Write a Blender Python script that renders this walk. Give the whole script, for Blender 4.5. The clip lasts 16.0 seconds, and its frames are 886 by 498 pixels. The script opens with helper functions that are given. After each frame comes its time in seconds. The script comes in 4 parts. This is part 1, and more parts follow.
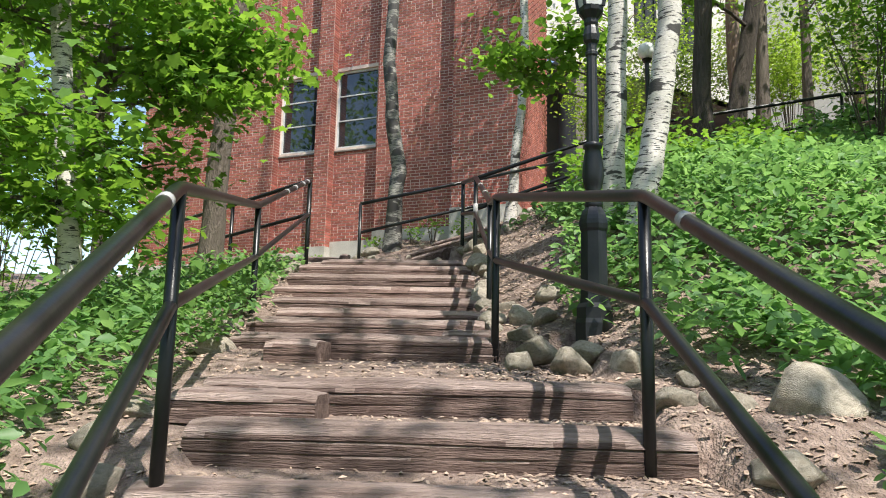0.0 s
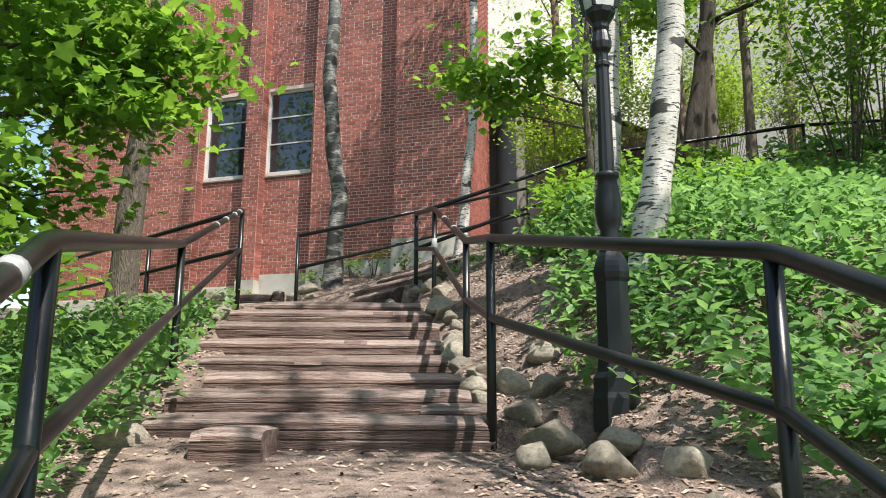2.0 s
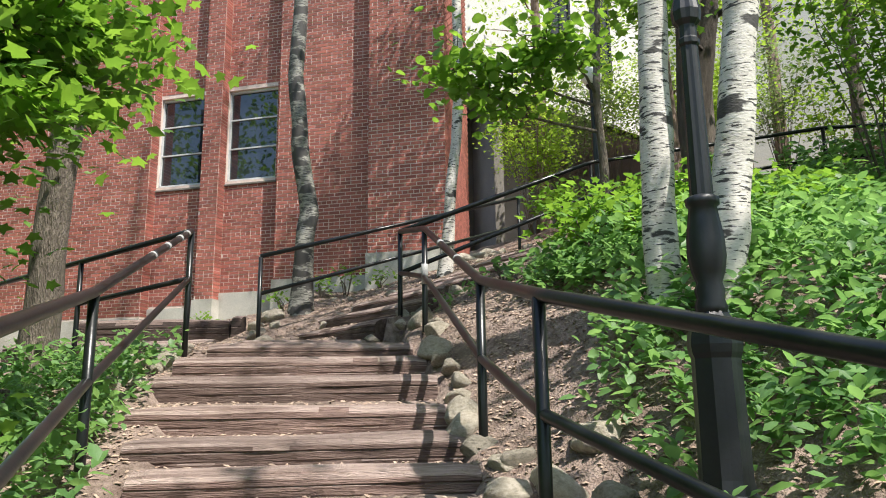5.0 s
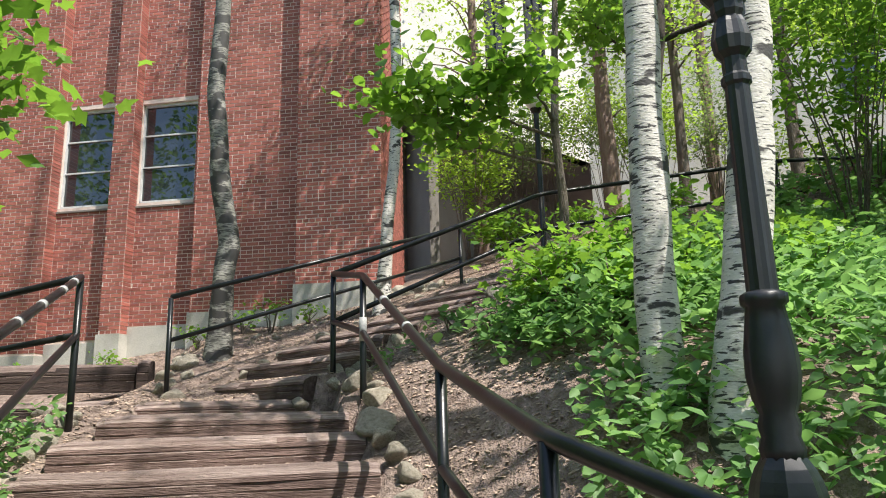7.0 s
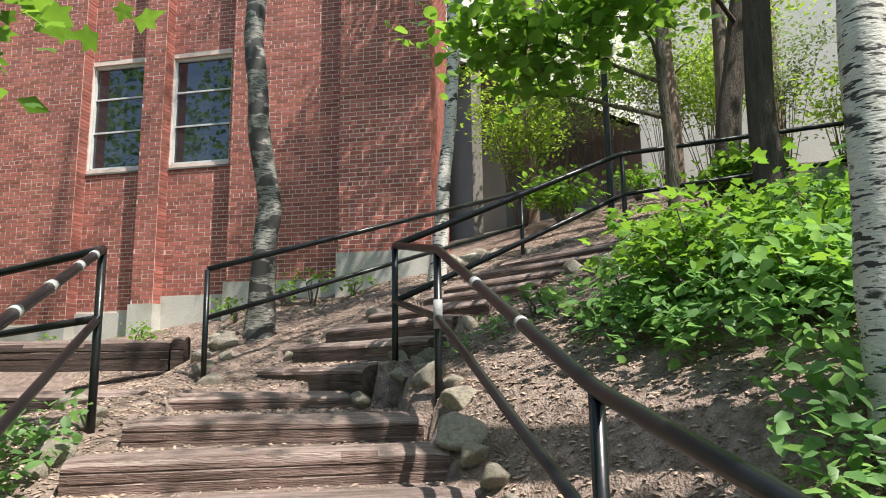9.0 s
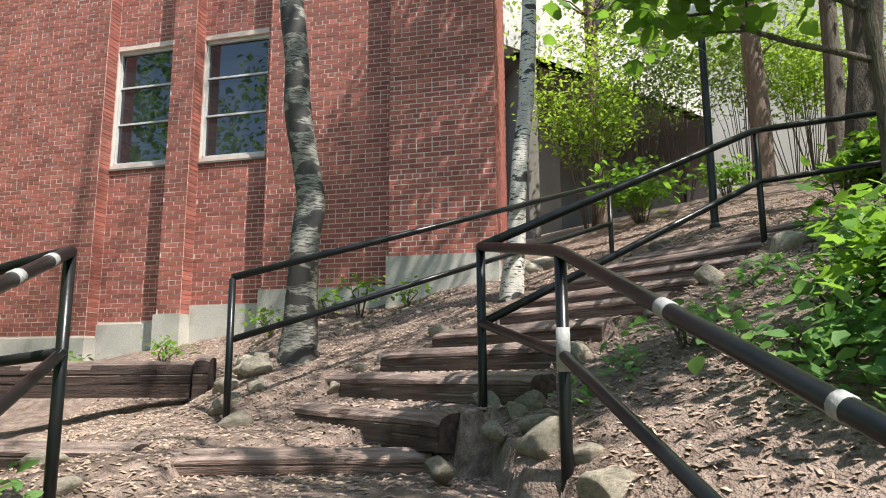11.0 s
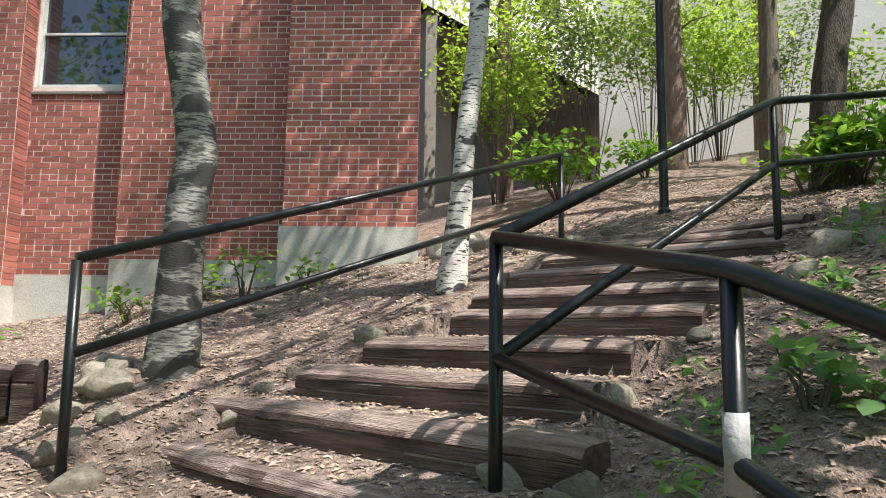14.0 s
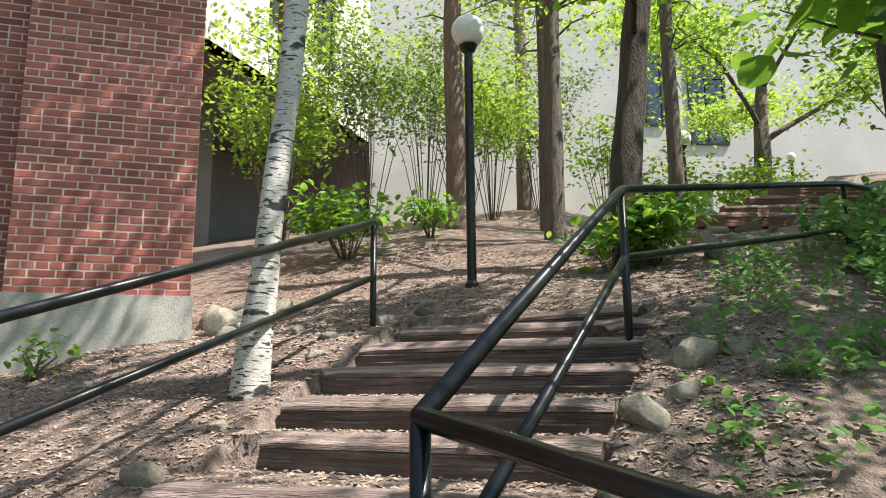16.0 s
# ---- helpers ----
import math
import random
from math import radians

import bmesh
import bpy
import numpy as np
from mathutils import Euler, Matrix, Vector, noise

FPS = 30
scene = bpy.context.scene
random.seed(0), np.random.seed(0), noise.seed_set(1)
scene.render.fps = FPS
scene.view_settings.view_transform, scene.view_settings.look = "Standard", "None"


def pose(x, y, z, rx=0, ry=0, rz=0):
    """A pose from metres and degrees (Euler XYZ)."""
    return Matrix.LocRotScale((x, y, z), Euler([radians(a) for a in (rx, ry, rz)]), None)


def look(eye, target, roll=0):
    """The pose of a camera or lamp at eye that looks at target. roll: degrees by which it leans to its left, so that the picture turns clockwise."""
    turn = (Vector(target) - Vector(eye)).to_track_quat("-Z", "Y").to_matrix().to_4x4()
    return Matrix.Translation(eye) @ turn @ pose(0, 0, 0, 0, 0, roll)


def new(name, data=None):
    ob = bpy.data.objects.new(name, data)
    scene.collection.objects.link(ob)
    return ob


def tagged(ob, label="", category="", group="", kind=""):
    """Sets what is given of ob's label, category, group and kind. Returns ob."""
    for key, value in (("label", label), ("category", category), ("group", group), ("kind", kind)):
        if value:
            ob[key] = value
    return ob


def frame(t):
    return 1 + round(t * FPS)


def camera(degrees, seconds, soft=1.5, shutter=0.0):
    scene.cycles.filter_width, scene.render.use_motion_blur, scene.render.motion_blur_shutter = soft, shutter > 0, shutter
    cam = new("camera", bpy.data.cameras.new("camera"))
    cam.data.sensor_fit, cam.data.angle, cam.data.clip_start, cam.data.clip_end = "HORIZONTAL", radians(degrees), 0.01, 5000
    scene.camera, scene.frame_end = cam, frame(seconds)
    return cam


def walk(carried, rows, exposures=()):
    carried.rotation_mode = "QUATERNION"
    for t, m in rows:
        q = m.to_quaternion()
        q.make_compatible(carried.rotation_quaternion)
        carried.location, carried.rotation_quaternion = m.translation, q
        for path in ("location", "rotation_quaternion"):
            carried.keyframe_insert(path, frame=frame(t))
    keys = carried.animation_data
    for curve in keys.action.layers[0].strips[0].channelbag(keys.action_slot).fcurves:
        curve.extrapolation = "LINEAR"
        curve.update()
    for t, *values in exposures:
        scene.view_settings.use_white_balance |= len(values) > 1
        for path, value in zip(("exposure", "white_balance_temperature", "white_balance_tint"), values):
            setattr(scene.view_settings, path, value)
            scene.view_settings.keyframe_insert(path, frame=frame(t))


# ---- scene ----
cam = camera(63.5, 16.0, soft=1.0)
PATH = [
    (0, (0.393, -0.289, 1.488), (0.284, 1.683, 1.802), 1.2),
    (0.5, (0.306, -0.038, 1.49), (0.273, 1.942, 1.772), -0.7),
    (1, (0.237, 0.307, 1.532), (0.184, 2.283, 1.834), -1.7),
    (1.5, (0.168, 0.501, 1.682), (0.127, 2.471, 2.025), -0.5),
    (2, (0.049, 0.682, 1.791), (0.143, 2.641, 2.18), 0.2),
    (2.5, (-0.001, 0.825, 1.889), (0.187, 2.764, 2.338), 0.0),
    (3, (0.011, 1.016, 1.999), (0.179, 2.952, 2.471), -0.9),
    (5.5, (-0.127, 2.057, 2.344), (0.073, 4.009, 2.731), -0.7),
    (6, (-0.129, 2.224, 2.485), (0.234, 4.147, 2.898), 0.1),
    (6.5, (-0.096, 2.421, 2.62), (0.288, 4.335, 3.057), -0.8),
    (7, (-0.13, 2.645, 2.682), (0.25, 4.56, 3.114), -1.6),
    (7.5, (-0.178, 2.815, 2.792), (0.195, 4.735, 3.207), -1.3),
    (8, (-0.175, 3.076, 2.844), (0.188, 5.005, 3.228), -1.0),
    (8.5, (-0.243, 3.35, 2.913), (0.101, 5.288, 3.268), -0.6),
    (9, (-0.333, 3.628, 2.92), (-0.032, 5.576, 3.257), -0.8),
    (11.5, (-0.543, 5.311, 3.243), (-0.354, 7.271, 3.593), -0.2),
    (12, (-0.658, 5.418, 3.304), (-0.438, 7.374, 3.661), 0.3),
    (12.5, (-0.745, 5.839, 3.356), (-0.369, 7.763, 3.749), -0.3),
    (13, (-0.784, 6.119, 3.4), (-0.339, 8.032, 3.776), 0.3),
    (13.5, (-0.822, 6.362, 3.487), (-0.36, 8.283, 3.795), 0.5),
    (14, (-0.786, 6.659, 3.507), (-0.217, 8.559, 3.763), 0.8),
    (14.5, (-0.778, 6.836, 3.654), (0.033, 8.647, 3.908), 1.2),
    (15, (-0.75, 7.036, 3.678), (0.252, 8.736, 4.0), 1.0),
    (15.5, (-0.744, 7.306, 3.84), (0.361, 8.939, 4.175), 0.4),
    (16, (-0.845, 7.648, 3.963), (0.331, 9.225, 4.325), -0.5),
]
walk(cam, [(t, look(eye, target, roll)) for t, eye, target, roll in PATH], exposures=[(0, 0.88), (9, 0.92), (13, 0.98), (15, 1.12), (16, 1.12)])

# ---- world and sun ----
SUN_AZ, SUN_EL = 141.0, 60.0          # compass bearing (clockwise from +y) and height of the sun
world = bpy.data.worlds.new("sky")
scene.world = world
world.use_nodes = True
wn = world.node_tree.nodes
sky = wn.new("ShaderNodeTexSky")
sky.sky_type, sky.sun_disc = "NISHITA", False
sky.sun_elevation, sky.sun_rotation = radians(SUN_EL), radians(SUN_AZ)
wn["Background"].inputs[1].default_value = 0.15
world.node_tree.links.new(sky.outputs[0], wn["Background"].inputs[0])
sun = new("sun", bpy.data.lights.new("sun", "SUN"))
sun.data.energy, sun.data.angle, sun.data.color = 4.8, radians(0.55), (1.0, 0.95, 0.87)
SUN_DIR = Vector((math.sin(radians(SUN_AZ)) * math.cos(radians(SUN_EL)), math.cos(radians(SUN_AZ)) * math.cos(radians(SUN_EL)), math.sin(radians(SUN_EL))))
sun.matrix_world = look(SUN_DIR * 50, (0, 0, 0))

# ---- materials ----
def material(name, c1, c2, scale=6.0, rough=0.8, bump=0.3, fine=60.0, metal=0.0, stretch=(1, 1, 1), jitter=0.0, dirt=None, dirt_scale=1.2, dirt_amount=0.5, island=0.0, spec=0.5, height=0.02):
    """Two-scale procedural surface: broad colour change, fine grain and relief, optional dirt."""
    m = bpy.data.materials.new(name)
    m.use_nodes = True
    n, l = m.node_tree.nodes, m.node_tree.links
    b = n["Principled BSDF"]
    b.inputs["Roughness"].default_value, b.inputs["Metallic"].default_value = rough, metal
    b.inputs["Specular IOR Level"].default_value = spec
    co = n.new("ShaderNodeTexCoord")
    mp = n.new("ShaderNodeMapping")
    mp.inputs["Scale"].default_value = stretch
    l.new(co.outputs["Object"], mp.inputs[0])
    def tex(sc, detail):
        t = n.new("ShaderNodeTexNoise")
        t.inputs["Scale"].default_value, t.inputs["Detail"].default_value = sc, detail
        l.new(mp.outputs[0], t.inputs["Vector"])
        return t
    broad, grain = tex(scale, 4), tex(fine, 3)
    mix = n.new("ShaderNodeMix"); mix.data_type = "RGBA"
    ramp = n.new("ShaderNodeMapRange")
    ramp.inputs[1].default_value, ramp.inputs[2].default_value = 0.3, 0.7
    l.new(broad.outputs[0], ramp.inputs[0])
    l.new(ramp.outputs[0], mix.inputs[0])
    mix.inputs[6].default_value, mix.inputs[7].default_value = (*c1, 1), (*c2, 1)
    col = mix.outputs[2]
    if dirt:
        d = n.new("ShaderNodeTexNoise")
        d.inputs["Scale"].default_value, d.inputs["Detail"].default_value = dirt_scale, 6
        l.new(co.outputs["Object"], d.inputs["Vector"])
        r = n.new("ShaderNodeMapRange")
        r.inputs[1].default_value, r.inputs[2].default_value, r.inputs[4].default_value = 0.5, 0.68, dirt_amount
        l.new(d.outputs[0], r.inputs[0])
        mx = n.new("ShaderNodeMix"); mx.data_type = "RGBA"
        l.new(r.outputs[0], mx.inputs[0]); l.new(col, mx.inputs[6])
        mx.inputs[7].default_value = (*dirt, 1)
        col = mx.outputs[2]
    hsv = n.new("ShaderNodeHueSaturation")
    l.new(col, hsv.inputs["Color"])
    gr = n.new("ShaderNodeMapRange")
    gr.inputs[3].default_value, gr.inputs[4].default_value = 0.7, 1.3
    l.new(grain.outputs[0], gr.inputs[0])
    val = gr.outputs[0]
    for amount, node, sock in ((jitter, "ShaderNodeObjectInfo", "Random"), (island, "ShaderNodeNewGeometry", "Random Per Island")):
        if amount:
            o = n.new(node)
            q = n.new("ShaderNodeMapRange")
            q.inputs[3].default_value, q.inputs[4].default_value = 1 - amount, 1 + amount
            l.new(o.outputs[sock], q.inputs[0])
            mu = n.new("ShaderNodeMath"); mu.operation = "MULTIPLY"
            l.new(val, mu.inputs[0]); l.new(q.outputs[0], mu.inputs[1])
            val = mu.outputs[0]
    l.new(val, hsv.inputs["Value"])
    l.new(hsv.outputs[0], b.inputs["Base Color"])
    if bump:
        add = n.new("ShaderNodeMath"); add.operation = "ADD"
        l.new(broad.outputs[0], add.inputs[0]); l.new(grain.outputs[0], add.inputs[1])
        bp = n.new("ShaderNodeBump")
        bp.inputs["Strength"].default_value, bp.inputs["Distance"].default_value = bump, height
        l.new(add.outputs[0], bp.inputs["Height"]); l.new(bp.outputs[0], b.inputs["Normal"])
    return m


def leaf_material(name, c1, c2, through_light=0.45, rough=0.45):
    """Leaf: colour differs leaf by leaf, light passes through."""
    m = bpy.data.materials.new(name)
    m.use_nodes = True
    n, l = m.node_tree.nodes, m.node_tree.links
    b, out = n["Principled BSDF"], n["Material Output"]
    g = n.new("ShaderNodeNewGeometry")
    mix = n.new("ShaderNodeMix"); mix.data_type = "RGBA"
    mix.inputs[6].default_value, mix.inputs[7].default_value = (*c1, 1), (*c2, 1)
    co = n.new("ShaderNodeTexCoord")
    t = n.new("ShaderNodeTexNoise"); t.inputs["Scale"].default_value = 1.3
    l.new(co.outputs["Object"], t.inputs["Vector"])
    av = n.new("ShaderNodeMath"); av.operation = "MULTIPLY_ADD"
    l.new(g.outputs["Random Per Island"], av.inputs[0]); av.inputs[1].default_value = 0.6
    sub = n.new("ShaderNodeMath"); sub.operation = "MULTIPLY_ADD"
    l.new(t.outputs[0], sub.inputs[0]); sub.inputs[1].default_value, sub.inputs[2].default_value = 1.2, -0.4
    l.new(sub.outputs[0], av.inputs[2])
    l.new(av.outputs[0], mix.inputs[0])
    l.new(mix.outputs[2], b.inputs["Base Color"])
    b.inputs["Roughness"].default_value = rough
    b.inputs["Specular IOR Level"].default_value = 0.35
    tr = n.new("ShaderNodeBsdfTranslucent")
    br = n.new("ShaderNodeHueSaturation"); br.inputs["Value"].default_value, br.inputs["Saturation"].default_value, br.inputs["Hue"].default_value = 2.2, 1.1, 0.48
    l.new(mix.outputs[2], br.inputs["Color"]); l.new(br.outputs[0], tr.inputs[0])
    ms = n.new("ShaderNodeMixShader"); ms.inputs[0].default_value = through_light
    l.new(b.outputs[0], ms.inputs[1]); l.new(tr.outputs[0], ms.inputs[2]); l.new(ms.outputs[0], out.inputs[0])
    return m


def birch_material(name, c1, c2, old):
    m = material(name, c1, c2, 3, 0.75, 0.4, 40, stretch=(1, 1, 2.5), height=0.01)
    n, l = m.node_tree.nodes, m.node_tree.links
    b = n["Principled BSDF"]
    src = b.inputs["Base Color"].links[0].from_socket
    co = n.new("ShaderNodeTexCoord")
    last = src
    for sc, st, lo, hi in ((3.4, (1, 1, 2.2), 0.555 - old, 0.59 - old), (10, (1, 1, 6), 0.555 - old, 0.6), (24, (1, 1, 5), 0.6 - old, 0.66)):
        mp = n.new("ShaderNodeMapping"); mp.inputs["Scale"].default_value = st
        l.new(co.outputs["Object"], mp.inputs[0])
        t = n.new("ShaderNodeTexNoise"); t.inputs["Scale"].default_value, t.inputs["Detail"].default_value = sc, 5
        l.new(mp.outputs[0], t.inputs["Vector"])
        r = n.new("ShaderNodeMapRange"); r.inputs[1].default_value, r.inputs[2].default_value = lo, hi
        l.new(t.outputs[0], r.inputs[0])
        mx = n.new("ShaderNodeMix"); mx.data_type = "RGBA"
        l.new(r.outputs[0], mx.inputs[0]); l.new(last, mx.inputs[6]); mx.inputs[7].default_value = (0.045, 0.042, 0.04, 1)
        last = mx.outputs[2]
    l.new(last, b.inputs["Base Color"])
    return m


def glass_material():
    m = bpy.data.materials.new("window_glass")
    m.use_nodes = True
    b = m.node_tree.nodes["Principled BSDF"]
    b.inputs["Base Color"].default_value = (0.02, 0.025, 0.03, 1)
    b.inputs["Roughness"].default_value, b.inputs["IOR"].default_value = 0.02, 1.6
    b.inputs["Specular IOR Level"].default_value = 0.8
    return m


BRICK = material("red_brick", (0.385, 0.125, 0.094), (0.28, 0.084, 0.064), 2.2, 0.85, 0.35, 90, jitter=0.28, island=0.28, dirt=(0.15, 0.045, 0.035), dirt_scale=0.9, dirt_amount=0.35, height=0.006)
MORTAR = material("mortar", (0.68, 0.55, 0.49), (0.58, 0.46, 0.4), 8, 0.95, 0.4, 120, height=0.006)
CONCRETE = material("concrete", (0.5, 0.48, 0.43), (0.4, 0.385, 0.35), 1.5, 0.9, 0.3, 50, dirt=(0.25, 0.24, 0.2), dirt_amount=0.6, height=0.01)
PALE = material("pale_concrete", (0.56, 0.535, 0.5), (0.46, 0.445, 0.415), 0.6, 0.9, 0.3, 22, dirt=(0.42, 0.4, 0.37), dirt_scale=0.35, dirt_amount=0.5, height=0.01)
# dark grey; on the passage walls and ceiling it carries their shade
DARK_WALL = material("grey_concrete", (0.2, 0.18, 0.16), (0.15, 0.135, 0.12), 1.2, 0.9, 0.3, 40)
TIMBER = material("weathered_timber", (0.085, 0.047, 0.038), (0.3, 0.205, 0.175), 3.2, 0.85, 1.0, 26, stretch=(0.5, 9, 9), jitter=0.28, dirt=(0.06, 0.034, 0.028), dirt_scale=2.2, dirt_amount=0.75, height=0.03)
DARK_TIMBER = material("dark_brown_timber", (0.03, 0.018, 0.015), (0.1, 0.062, 0.05), 3.2, 0.8, 1.0, 26, stretch=(0.5, 9, 9), height=0.03)
# beam tops: weathering and the sun's brightness both put into the paler colour
WORN_SUNLIT = material("worn_sunlit_timber_top", (0.2, 0.135, 0.115), (0.52, 0.4, 0.355), 3.2, 0.9, 1.0, 26, stretch=(0.5, 9, 9), jitter=0.2, dirt=(0.2, 0.135, 0.11), dirt_scale=2.2, dirt_amount=0.6, height=0.03)
DIRT = material("dirt_and_litter", (0.14, 0.095, 0.075), (0.35, 0.265, 0.222), 14, 0.95, 1.0, 70, dirt=(0.11, 0.075, 0.058), dirt_scale=1.4, dirt_amount=0.75, height=0.03)
CHIP = material("wood_chip", (0.22, 0.14, 0.1), (0.42, 0.33, 0.26), 30, 0.9, 0.3, 90, island=0.45)
ROCK = material("field_stone", (0.3, 0.26, 0.2), (0.44, 0.39, 0.32), 4.5, 0.85, 0.8, 38, jitter=0.25, dirt=(0.14, 0.13, 0.1), dirt_scale=6, dirt_amount=0.55, height=0.02)
BLACK = material("black_paint", (0.006, 0.008, 0.009), (0.011, 0.012, 0.013), 4, 0.3, 0.15, 45, dirt=(0.04, 0.027, 0.023), dirt_scale=2.0, dirt_amount=0.16, height=0.003, spec=0.4)
IRON = material("lamp_iron", (0.009, 0.01, 0.014), (0.015, 0.016, 0.02), 6, 0.42, 0.2, 60, height=0.003)
TAPE = material("grey_tape", (0.4, 0.4, 0.4), (0.28, 0.28, 0.28), 12, 0.6, 0.2, 60)
WHITE = material("white_frame", (0.6, 0.61, 0.61), (0.5, 0.51, 0.51), 8, 0.5, 0.1, 50)
GLASS = glass_material()
BIRCH = birch_material("birch_bark", (0.46, 0.43, 0.39), (0.66, 0.63, 0.585), -0.025)
# grey, heavily marked bark, darkened further for the shade on this trunk
OLD_SHADED_BIRCH = birch_material("old_shaded_birch_bark", (0.15, 0.15, 0.13), (0.42, 0.4, 0.36), 0.06)
BARK = material("brown_bark", (0.12, 0.095, 0.075), (0.23, 0.19, 0.155), 7, 0.95, 1.0, 40, stretch=(3, 3, 0.45), height=0.04)
DARK_BARK = material("dark_bark", (0.055, 0.043, 0.034), (0.12, 0.095, 0.075), 7, 0.95, 1.0, 40, stretch=(3, 3, 0.45), height=0.05)
PINE_BARK = material("pine_bark", (0.19, 0.125, 0.1), (0.3, 0.22, 0.18), 7, 0.95, 0.9, 40, stretch=(3, 3, 0.6), height=0.04)
LEAF = leaf_material("maple_leaf", (0.06, 0.145, 0.026), (0.16, 0.29, 0.055), 0.47)
LEAF_LOW = leaf_material("undergrowth_leaf", (0.062, 0.15, 0.045), (0.18, 0.32, 0.11), 0.42)
LEAF_FAR = leaf_material("far_leaf", (0.1, 0.18, 0.032), (0.22, 0.33, 0.065), 0.52)
LEAF_GREY = leaf_material("lilac_leaf", (0.08, 0.13, 0.05), (0.17, 0.22, 0.1), 0.4)
GLOBE = material("white_globe", (0.8, 0.8, 0.77), (0.74, 0.74, 0.71), 3, 0.3, 0.0, 20)
METAL = material("grey_metal", (0.42, 0.43, 0.43), (0.34, 0.35, 0.35), 5, 0.5, 0.1, 50, metal=0.3)
RED_TIMBER = material("red_timber", (0.2, 0.085, 0.06), (0.28, 0.14, 0.105), 3, 0.85, 0.8, 26, stretch=(0.5, 9, 9), height=0.02)

# ---- mesh tools ----
def mesh_from(name, verts, faces, mat, smooth=False):
    me = bpy.data.meshes.new(name)
    me.from_pydata([tuple(map(float, v)) for v in verts], [], [tuple(map(int, f)) for f in faces])
    me.materials.append(mat)
    if smooth:
        me.polygons.foreach_set("use_smooth", [True] * len(me.polygons))
    me.update()
    return me


def part(name, me, parent, m=None):
    ob = new(name, me)
    ob.parent = parent
    if m is not None:
        ob.matrix_basis = m
    return ob


def box_data(x0, y0, z0, x1, y1, z1):
    v = [(x, y, z) for z in (z0, z1) for y in (y0, y1) for x in (x0, x1)]
    return v, [(0, 2, 3, 1), (4, 5, 7, 6), (0, 1, 5, 4), (2, 6, 7, 3), (0, 4, 6, 2), (1, 3, 7, 5)]


def box_mesh(name, a, b, mat, bevel=0.0):
    bm = bmesh.new()
    v, f = box_data(*a, *b)
    vs = [bm.verts.new(p) for p in v]
    for q in f:
        bm.faces.new([vs[i] for i in q])
    if bevel:
        bmesh.ops.bevel(bm, geom=bm.edges[:], offset=bevel, segments=1, affect="EDGES")
    me = bpy.data.meshes.new(name)
    bm.to_mesh(me); bm.free()
    me.materials.append(mat)
    return me


def boxes_mesh(name, boxes, mat):
    vs, fs = [], []
    for b in boxes:
        v, f = box_data(*b)
        k = len(vs)
        vs += v
        fs += [tuple(i + k for i in q) for q in f]
    return mesh_from(name, vs, fs, mat)


def tube_data(points, radii, sides=12, wobble=0.0, seed=0, caps=True):
    pts = [Vector(p) for p in points]
    vs, fs = [], []
    ref = Vector((0.31, 0.95, 0.05)).normalized()
    for i, p in enumerate(pts):
        d = (pts[min(i + 1, len(pts) - 1)] - pts[max(i - 1, 0)]).normalized()
        if abs(d.dot(ref)) > 0.97:
            ref = Vector((1, 0.05, 0.02)).normalized()
        a = d.cross(ref).normalized()
        b = d.cross(a)
        for k in range(sides):
            w = 2 * math.pi * k / sides
            r = radii[i]
            if wobble:
                r *= 1 + wobble * noise.noise(Vector((math.cos(w) * 1.5, math.sin(w) * 1.5, i * 0.35 + seed)))
            vs.append(p + (a * math.cos(w) + b * math.sin(w)) * r)
        if i:
            for k in range(sides):
                fs.append(((i - 1) * sides + k, (i - 1) * sides + (k + 1) % sides, i * sides + (k + 1) % sides, i * sides + k))
    if caps:
        fs.append(tuple(range(sides - 1, -1, -1)))
        fs.append(tuple((len(pts) - 1) * sides + k for k in range(sides)))
    return vs, fs


def tube(name, points, radii, mat, sides=12, wobble=0.0, seed=0):
    if not isinstance(radii, (list, tuple)):
        radii = [radii] * len(points)
    return mesh_from(name, *tube_data(points, radii, sides, wobble, seed), mat, True)


def lathe(name, profile, mat, sides=20, flute=0.0):
    """Turned shape round the z axis from (radius, height) pairs."""
    vs, fs = [], []
    for i, (r, z) in enumerate(profile):
        for k in range(sides):
            w = 2 * math.pi * k / sides
            q = r * (1 - flute * (k % 2))
            vs.append((q * math.cos(w), q * math.sin(w), z))
        if i:
            for k in range(sides):
                fs.append(((i - 1) * sides + k, (i - 1) * sides + (k + 1) % sides, i * sides + (k + 1) % sides, i * sides + k))
    fs.append(tuple(range(sides - 1, -1, -1)))
    fs.append(tuple((len(profile) - 1) * sides + k for k in range(sides)))
    return mesh_from(name, vs, fs, mat)


# leaf outlines: (verts, triangles)
OVAL = (np.array([(0, 0, 0), (0.28, 0.35, 0.07), (0, 0.45, 0), (-0.28, 0.35, 0.07), (0.2, 0.75, 0.03), (-0.2, 0.75, 0.03), (0, 1, -0.06)]),
        [(0, 1, 2), (0, 2, 3), (1, 4, 2), (2, 5, 3), (4, 6, 2), (2, 6, 5)])
LOBED = (np.array([(0, 0, 0), (0.42, 0.0, 0.02), (0.33, 0.28, 0.05), (0.6, 0.5, -0.02), (0.26, 0.62, 0.05), (0, 1.05, -0.06), (-0.26, 0.62, 0.05), (-0.6, 0.5, -0.02), (-0.33, 0.28, 0.05), (-0.42, 0.0, 0.02), (0, 0.4, 0)]),
         [(10, 0, 1), (10, 1, 2), (10, 2, 3), (10, 3, 4), (10, 4, 5), (10, 5, 6), (10, 6, 7), (10, 7, 8), (10, 8, 9), (10, 9, 0)])
